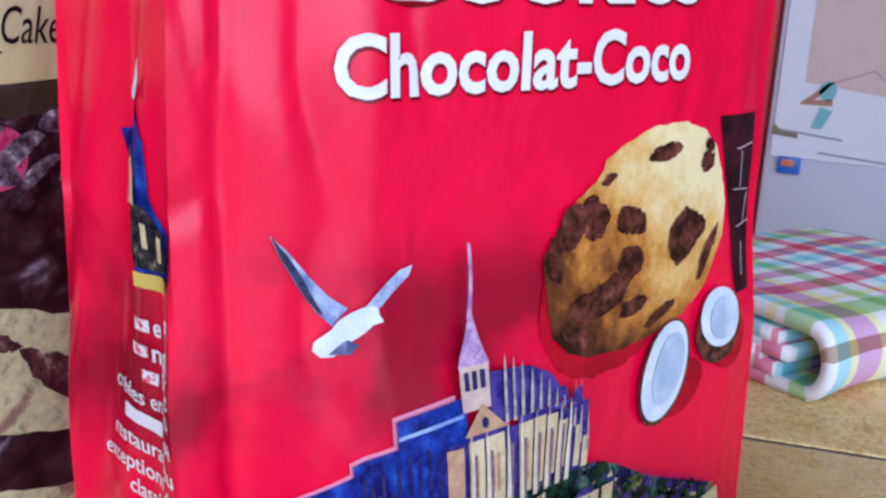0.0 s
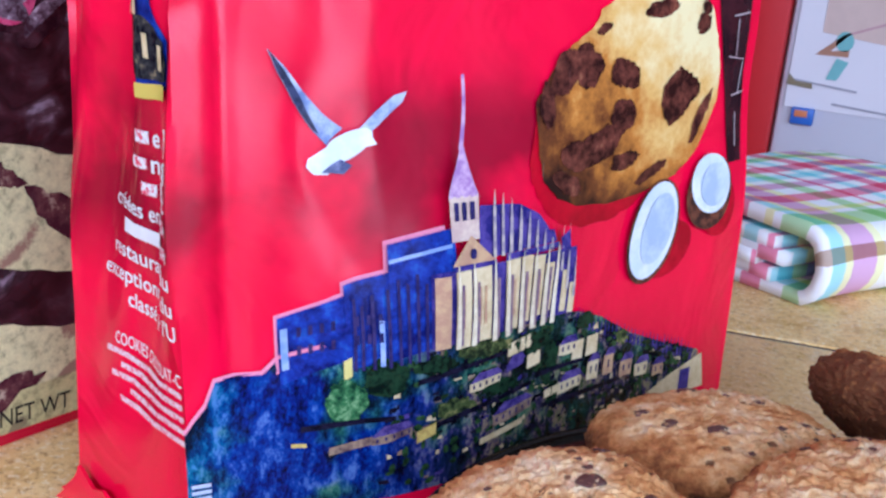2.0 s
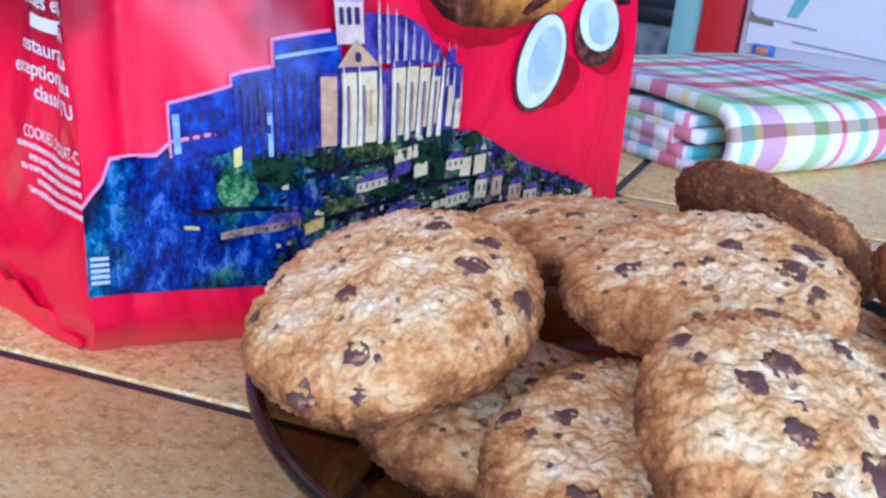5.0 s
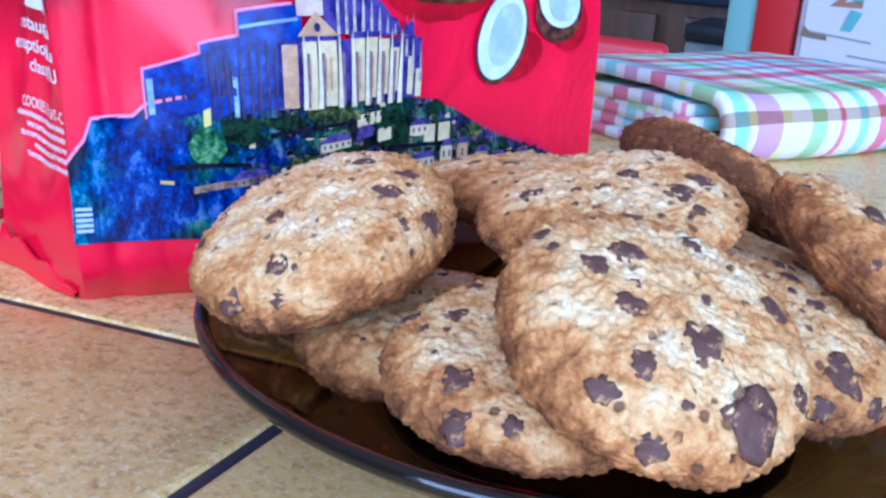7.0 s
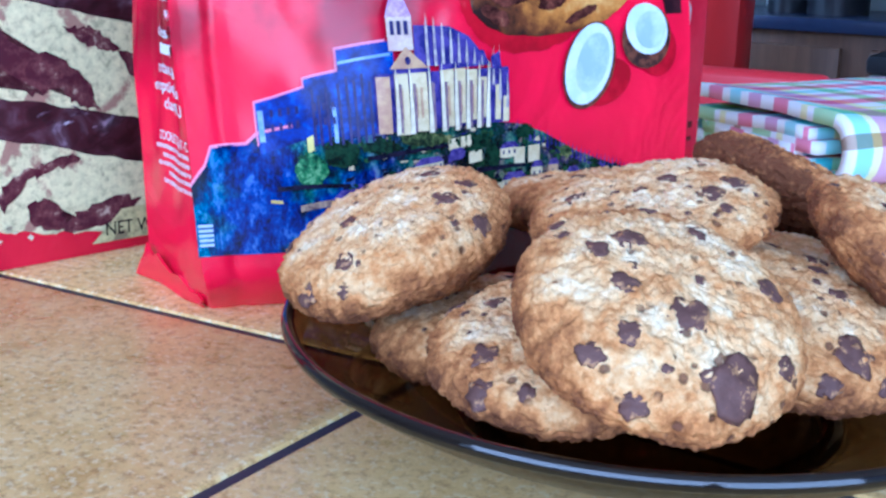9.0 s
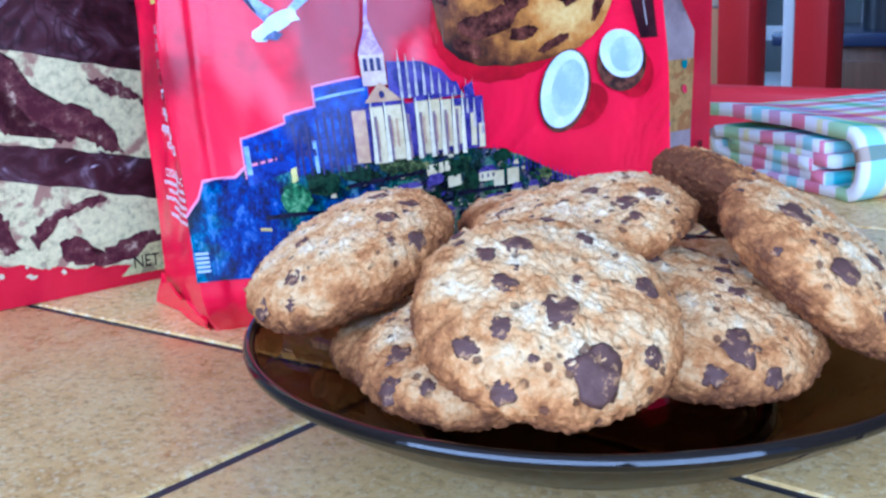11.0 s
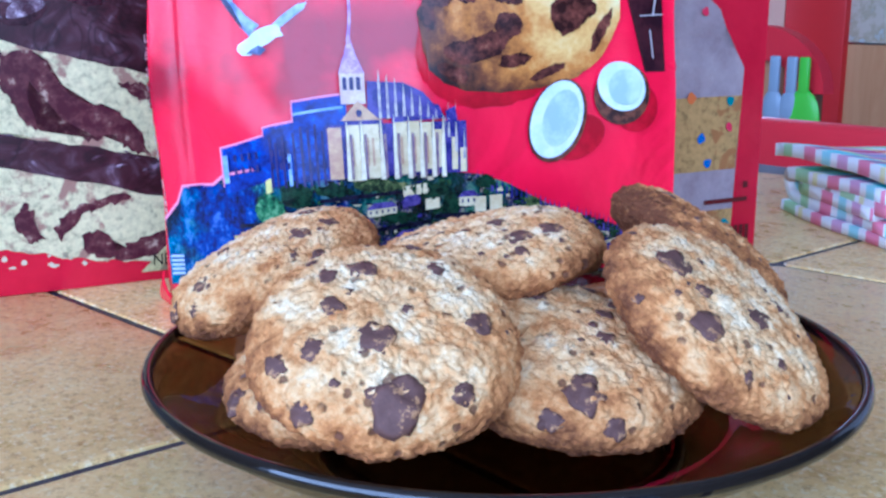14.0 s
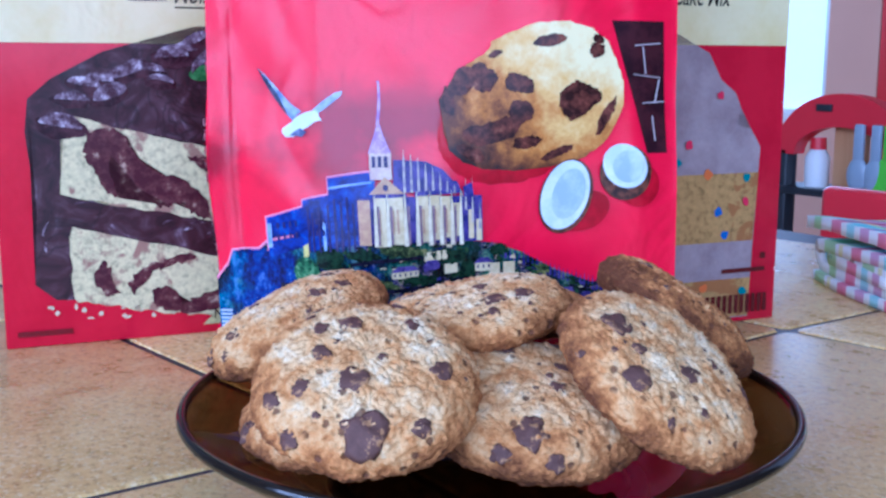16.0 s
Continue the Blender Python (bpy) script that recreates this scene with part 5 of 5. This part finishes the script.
def carton(m, label):
    b = thing("cake_mix_box", m, label, "box", "cake mix boxes")
    part("carton", box(0, BW, 0.0, BD, 0.0, BH, 0.0008, 2), RED_CARD, b, "red folded card")
    part("label_panel", print_mesh([rect(0.0004, BW - 0.0004, YEL, BH - 0.001)], on_face, 0.0003, 0), CREAM_CARD, b, "cream label panel")
    part("slogan", text_mesh("Moist Cake Mix", 0.0105, (0.0640, 0.1235), on_face, 0.0006, 0.004, 0.25, 0.0435), BLACK_INK, b, "dark italic lettering")
    part("slogan_bar", print_mesh([[(0.0475, 0.1240), (0.0615, 0.1240), (0.0622, 0.1275), (0.0482, 0.1275)]], on_face, 0.0006, 0), ink("blurred_print_ink", (0.10, 0.09, 0.09), (0.62, 0.55, 0.34), 700.0, 0.44, 0.54), b)
    part("slogan_line", print_mesh([rect(0.0640, 0.0815, 0.1216, 0.1221)], on_face, 0.0006, 0), BLACK_INK, b)
    return b


BOX_A = Matrix.Translation((-0.1508, -0.0546, 0)) @ pose(0, 0, 0, 0, 0, math.degrees(math.atan2(0.973, 0.230)))
ba = carton(BOX_A, "red cake mix box picturing a chocolate marble cake slice")
FROST = frosting_ink("chocolate_frosting_ink", (0.048, 0.013, 0.018), (0.30, 0.22, 0.27))
MARBLE = sponge_ink("marble_sponge_ink", (0.62, 0.57, 0.30), (0.30, 0.16, 0.11), 0.57)
part("pictured_frosting", print_mesh([[(0.0110, 0.0230), (0.0180, 0.0170), (0.0260, 0.0165), (0.1240, 0.0030), (0.1320, 0.0300), (0.1320, 0.1060), (0.1200, 0.1130), (0.1000, 0.1165), (0.0700, 0.1150), (0.0560, 0.1110), (0.0380, 0.1060), (0.0200, 0.0965), (0.0120, 0.0895), (0.0105, 0.0780), (0.0130, 0.0500)]], on_face, 0.0003, 0), FROST, ba, "printed chocolate frosting")
part("pictured_sponge", print_mesh([jagged([(0.0215, 0.0552), (0.0780, 0.0425), (0.1260, 0.0310), (0.1270, 0.0570), (0.0780, 0.0700), (0.0234, 0.0838)], 0.0006, 1, 12)], on_face, 0.0006, 0), MARBLE, ba, "printed marble sponge layer")
part("pictured_sponge", print_mesh([jagged([(0.0236, 0.0165), (0.0500, 0.0105), (0.0850, 0.0045), (0.1240, 0.0030), (0.1260, 0.0180), (0.0786, 0.0290), (0.0241, 0.0440)], 0.0006, 2, 12)], on_face, 0.0006, 0), MARBLE, ba, "printed marble sponge layer")
swirls = [[(0.0300, 0.0727), (0.0317, 0.0773), (0.0380, 0.0790), (0.0447, 0.0759), (0.0479, 0.0687), (0.0534, 0.0625), (0.0605, 0.0611), (0.0687, 0.0559), (0.0734, 0.0495), (0.0750, 0.0440), (0.0695, 0.0450), (0.0637, 0.0511), (0.0564, 0.0490), (0.0485, 0.0566), (0.0430, 0.0640), (0.0392, 0.0695), (0.0383, 0.0630), (0.0413, 0.0533), (0.0373, 0.0546), (0.0338, 0.0631), (0.0304, 0.0680)],
          [(0.0668, 0.0676), (0.0729, 0.0680), (0.0774, 0.0661), (0.0850, 0.0600), (0.0772, 0.0605), (0.0715, 0.0632)],
          [(0.0312, 0.0258), (0.0343, 0.0305), (0.0377, 0.0278), (0.0373, 0.0217), (0.0401, 0.0177), (0.0359, 0.0168), (0.0320, 0.0208)],
          [(0.0432, 0.0213), (0.0482, 0.0271), (0.0580, 0.0303), (0.0678, 0.0309), (0.0677, 0.0284), (0.0578, 0.0272), (0.0505, 0.0239), (0.0454, 0.0173)],
          [(0.0508, 0.0182), (0.0563, 0.0197), (0.0610, 0.0162), (0.0620, 0.0110), (0.0660, 0.0140), (0.0709, 0.0154), (0.0785, 0.0175), (0.0870, 0.0150), (0.0782, 0.0097), (0.0640, 0.0085), (0.0571, 0.0101), (0.0524, 0.0130)],
          [(0.0820, 0.0600), (0.0950, 0.0560), (0.1100, 0.0470), (0.1180, 0.0400), (0.1050, 0.0430), (0.0900, 0.0480)]]
SWIRL = ink("chocolate_swirl_ink", (0.065, 0.016, 0.024), (0.13, 0.045, 0.045), 190.0, 0.44, 0.58, third=(0.46, 0.34, 0.24))
for i, poly in enumerate(swirls):
    part("pictured_swirl", print_mesh([jagged(poly, 0.0008, i, 6)], on_face, 0.0008, 0), SWIRL, ba, "printed dark chocolate swirl")
def frosting_top(x):
    return along(x, ((0.0105, 0.086), (0.0120, 0.0895), (0.0200, 0.0965), (0.0380, 0.1060), (0.0560, 0.1110), (0.0700, 0.1150), (0.1200, 0.1130)))


def crescent(cx, cz, a, b, turn, thick, n=9):
    """A curved stroke, thickest in its middle."""
    c, q = math.cos(radians(turn)), math.sin(radians(turn))
    arc = [(a * math.cos(math.pi * i / n), b * math.sin(math.pi * i / n)) for i in range(n + 1)]
    inner = [(x * 0.96, z - thick * math.sin(math.pi * i / n)) for i, (x, z) in enumerate(arc)][::-1]
    return [(cx + c * x - q * z, cz + q * x + c * z) for x, z in arc + inner[1:-1]]


CURL_DARK = ink("curl_ink", (0.022, 0.006, 0.010), (0.075, 0.026, 0.034), 160.0, 0.42, 0.60)
CURL_SHINE = ink("curl_shine_ink", (0.055, 0.022, 0.032), (0.22, 0.16, 0.20), 260.0, 0.42, 0.56, third=(0.62, 0.56, 0.62))
rnd = random.Random(23)
for i in range(22):
    x = 0.0225 + 0.0044 * i
    z = frosting_top(x) - rnd.uniform(0.0055, 0.019)
    a, b, t = rnd.uniform(0.0050, 0.0090), rnd.uniform(0.0024, 0.0044), rnd.uniform(-15, 40)
    part("chocolate_curl", print_mesh([jagged(disc_poly(x, z, a, b, t, 14, 0.3, i), 0.0002, i, 2)], on_face, 0.0007 + 0.00001 * i, 0), CURL_DARK, ba)
    part("curl_shine", print_mesh([crescent(x, z + b * 0.15, a * 0.85, b * 1.1, t, b * rnd.uniform(0.8, 1.5))], on_face, 0.0012 + 0.00001 * i, 0), CURL_SHINE, ba)
for i in range(9):
    x, z = rnd.choice(((rnd.uniform(0.0125, 0.0200), rnd.uniform(0.028, 0.082)), (rnd.uniform(0.024, 0.075), rnd.uniform(0.0, 0.006))))
    if x > 0.021:
        z += 0.0500 - (x - 0.022) * 0.245
    part("curl_shine", print_mesh([crescent(x, z, rnd.uniform(0.0015, 0.0040), 0.0010, rnd.uniform(-30, 30) + (80 if x < 0.021 else -10), 0.0007)], on_face, 0.0009, 0), CURL_SHINE, ba)
part("mint_leaf", print_mesh([disc_poly(0.0735, 0.0985, 0.0055, 0.0028, 10)], on_face, 0.0012, 0), ink("leaf_ink", (0.03, 0.12, 0.03), (0.10, 0.26, 0.08), 200.0), ba)
part("raspberry", print_mesh([disc_poly(0.0800, 0.1010, 0.0060, 0.0065)], on_face, 0.0012, 0), ink("berry_ink", (0.50, 0.02, 0.10), (0.68, 0.10, 0.22), 300.0), ba)
part("weight_panel", print_mesh([[(0.0700, 0.0035), (0.1280, 0.0035), (0.1280, 0.0150), (0.0800, 0.0130)]], on_face, 0.0009, 0), sponge_ink("weight_panel_ink", (0.50, 0.45, 0.20), (0.2, 0.16, 0.08), 0.60), ba)
part("net_weight", text_mesh("NET WT 18.5 OZ", 0.0060, (0.0745, 0.0055), on_face, 0.0012, 0.004, 0, 0.036, -1.0), BLACK_INK, ba)
crumbs = [disc_poly(rnd.uniform(0.012, 0.060), rnd.uniform(0.0085, 0.0150), rnd.uniform(0.0004, 0.0014), rnd.uniform(0.0004, 0.0011), 0, 8, 0.5, i) for i in range(16)]
each("pictured_crumb", crumbs, on_face, 0.0006, 0, ink("crumb_ink", (0.62, 0.55, 0.36)), ba)
part("small_print", print_mesh([rect(0.0040, 0.0230, 0.0042, 0.0062)], on_face, 0.0006, 0), ink("small_print_ink", (0.16, 0.008, 0.012)), ba)

ANG_B = -12.0
BOX_B = Matrix.Translation((-0.0262, 0.2145, 0)) @ pose(0, 0, 0, 0, 0, 90 + ANG_B) @ Matrix.Translation((-BW, 0, 0))
bb = carton(BOX_B, "red cake mix box picturing a sprinkled vanilla cake slice")
# frosting and sponge inks hold the shade this box stands in, as darker tones
CREAM = ink("vanilla_frosting_ink", (0.27, 0.20, 0.21), (0.38, 0.30, 0.30), 38.0, 0.40, 0.62, third=(0.46, 0.38, 0.38))
VANILLA = sponge_ink("vanilla_sponge_ink", (0.42, 0.25, 0.080), (0.32, 0.13, 0.04), 0.58)
part("pictured_frosting", print_mesh([[(0.0200, 0.0020), (0.1225, 0.0020), (0.1232, 0.0400), (0.1250, 0.0700), (0.1205, 0.0765), (0.1130, 0.0790), (0.1150, 0.0850), (0.1120, 0.0910), (0.1050, 0.0960), (0.0990, 0.1060), (0.0800, 0.1150), (0.0300, 0.1150), (0.0150, 0.0700)]], on_face, 0.0003, 0), CREAM, bb, "printed vanilla frosting")
part("pictured_sponge", print_mesh([[(0.0220, 0.0330), (0.1230, 0.0330), (0.1245, 0.0600), (0.0220, 0.0600)]], on_face, 0.0006, 0), VANILLA, bb, "printed vanilla sponge layer")
part("pictured_sponge", print_mesh([[(0.0220, 0.0025), (0.1222, 0.0025), (0.1228, 0.0180), (0.0220, 0.0180)]], on_face, 0.0006, 0), VANILLA, bb, "printed vanilla sponge layer")
for j, tone in enumerate(((0.04, 0.13, 0.42), (0.62, 0.16, 0.04), (0.03, 0.20, 0.22), (0.60, 0.03, 0.08))):
    dots = [disc_poly(0.1215 - rnd.random() * 0.05, rnd.uniform(0.010, 0.092), rnd.uniform(0.0012, 0.0020), rnd.uniform(0.0014, 0.0022), rnd.uniform(0, 90), 12, 0.35, i) for i in range(3)]
    each("sprinkle", dots, on_face, 0.0009 + 0.0002 * j, 0, ink("sprinkle_ink", tone), bb)
part("small_print", print_mesh([rect(0.1080, 0.1290, 0.0205, 0.0222), rect(0.1265, 0.1290, 0.0255, 0.0280)] + [rect(0.0980 + 0.0028 * i, 0.0998 + 0.0028 * i, 0.0040, 0.0115) for i in range(12)], on_face, 0.0016, 0), ink("box_print_ink", (0.10, 0.012, 0.014)), bb)


# ---- folded towel ----
def towel():
    corner = Vector((0.0245, 0.2410, 0))
    a, b = Vector((-0.86, 0.51, 0)), Vector((0.51, 0.86, 0))
    deep, wide = 0.112, 0.150

    def arc(cs, ch, r, a0, a1, n=9):
        return [(cs + r * math.cos(radians(a0 + (a1 - a0) * i / n)) * 0.9, ch + r * math.sin(radians(a0 + (a1 - a0) * i / n))) for i in range(n + 1)]

    outer = [(deep, 0.0250), (0.09, 0.0262), (0.05, 0.0268), (0.03, 0.0262)] + arc(0.0115, 0.0140, 0.0118, 90, 270) + [(0.05, 0.0024), (0.08, 0.0024), (deep * 0.95, 0.0024)]
    inner = [(0.022, 0.0200), (0.05, 0.0200), (0.085, 0.0192)] + arc(0.099, 0.0138, 0.0054, 90, -90) + [(0.085, 0.0080), (0.05, 0.0076), (0.022, 0.0074)]
    middle = [(0.018, 0.0150), (0.05, 0.0152), (0.075, 0.0146)] + arc(0.088, 0.0138, 0.0009, 90, -90) + [(0.075, 0.0128), (0.05, 0.0124), (0.030, 0.0124)]
    tw = thing("kitchen_towel", Matrix(), "folded plaid cotton kitchen towel in green, pink and turquoise", "towel")
    for k, (name, line) in enumerate((("outer_fold", outer), ("inner_fold", inner), ("middle_fold", middle))):
        pts = []
        for (p, q) in zip(line, line[1:]):
            n = max(1, int(math.hypot(q[0] - p[0], q[1] - p[1]) / 0.008))
            pts += [(p[0] + (q[0] - p[0]) * i / n, p[1] + (q[1] - p[1]) * i / n) for i in range(n)]
        pts.append(line[-1])
        th = 0.0026
        bm = bmesh.new()
        uvl = bm.loops.layers.uv.new("UVMap")
        nb = 36
        grid, run, lens = [], 0.0, []
        for i, (s, h) in enumerate(pts):
            p, q = pts[max(0, i - 1)], pts[min(len(pts) - 1, i + 1)]
            t = Vector((q[0] - p[0], q[1] - p[1])).normalized()
            nrm = Vector((-t.y, t.x))
            if i:
                run += math.hypot(s - pts[i - 1][0], h - pts[i - 1][1])
            lens.append(run)
            both = []
            for side in (-1, 1):
                row = []
                for j in range(nb + 1):
                    d = wide * j / nb + 0.003 * noise.noise(Vector((s * 20, k * 3.1, h * 60))) * (1 if j in (0, nb) else 0.4)
                    wob = 0.0012 * noise.noise(Vector((s * 22, d * 16, h * 30 + k))) * min(1.0, h / 0.012)
                    droop = 1 - 0.10 * smooth01((d - 0.12) / 0.15) + 0.10 * smooth01((0.03 - d) / 0.03) * (h > 0.02)
                    pos = corner + a * (s + nrm.x * th * side + 0.004 * noise.noise(Vector((d * 18, h * 20, k)))) + b * d
                    row.append(bm.verts.new((pos.x, pos.y, max(0.0004, (h + nrm.y * th * side + wob) * droop))))
                both.append(row)
            grid.append(both)

        def face(vs, uvs):
            f = bm.faces.new(vs)
            for l, w in zip(f.loops, uvs):
                l[uvl].uv = w

        off = 0.031 * k
        for i in range(len(pts) - 1):
            for side in (0, 1):
                for j in range(nb):
                    face([grid[i][side][j], grid[i + 1][side][j], grid[i + 1][side][j + 1], grid[i][side][j + 1]], [(lens[i] + off, wide * j / nb), (lens[i + 1] + off, wide * j / nb), (lens[i + 1] + off, wide * (j + 1) / nb), (lens[i] + off, wide * (j + 1) / nb)])
            for j in (0, nb):
                face([grid[i][0][j], grid[i + 1][0][j], grid[i + 1][1][j], grid[i][1][j]], [(lens[i] + off, wide * j / nb), (lens[i + 1] + off, wide * j / nb), (lens[i + 1] + off, wide * j / nb), (lens[i] + off, wide * j / nb)])
        for i in (0, -1):
            for j in range(nb):
                face([grid[i][0][j], grid[i][1][j], grid[i][1][j + 1], grid[i][0][j + 1]], [(lens[i], wide * j / nb)] * 4)
        part(name, bm, PLAID, tw, angle=None)
    return tw


towel()

# ---- table tiles ----
JOINT = 0.0016


def tile_mesh(corners):
    """One tile with eased edges from its four corners, anticlockwise."""
    c = sum((Vector(p) for p in corners), Vector((0, 0))) / 4
    rings = []
    bm = bmesh.new()
    for shrink, z in ((0.0, -0.004), (0.0, -0.0008), (0.0005, -0.0002), (0.0014, 0.0)):
        ring = []
        for i, p in enumerate(corners):
            p = Vector(p)
            for q in (corners[i - 1], corners[(i + 1) % 4]):
                ring.append(p + (Vector(q) - p).normalized() * 0.0025 + (c - p).normalized() * shrink * 1.2)
        rings.append([bm.verts.new((p.x, p.y, z)) for p in ring])
    for p, q in zip(rings, rings[1:]):
        for i in range(8):
            bm.faces.new([p[i], p[(i + 1) % 8], q[(i + 1) % 8], q[i]])
    bm.faces.new(rings[-1])
    return bm


def grid_point(i, j):
    """Crossings of the joints: the rows west of the plate are laid slightly askew."""
    x, y = i * T, j * T
    if j <= 0:
        y += 0.10 * min(0.0, x)
    else:
        x -= 0.010
        y += 0.004 + 0.13 * max(-0.2, min(0.2, x))
    return x, y


for i in range(-4, 3):
    for j in range(-3, 2):
        pts = [Vector(grid_point(*q)) for q in ((i, j), (i + 1, j), (i + 1, j + 1), (i, j + 1))]
        c = sum(pts, Vector((0, 0))) / 4
        pts = [p + Vector((JOINT if p.x < c.x else -JOINT, JOINT if p.y < c.y else -JOINT)) for p in pts]
        part("tile", tile_mesh(pts), TILE, TABLE, angle=30)
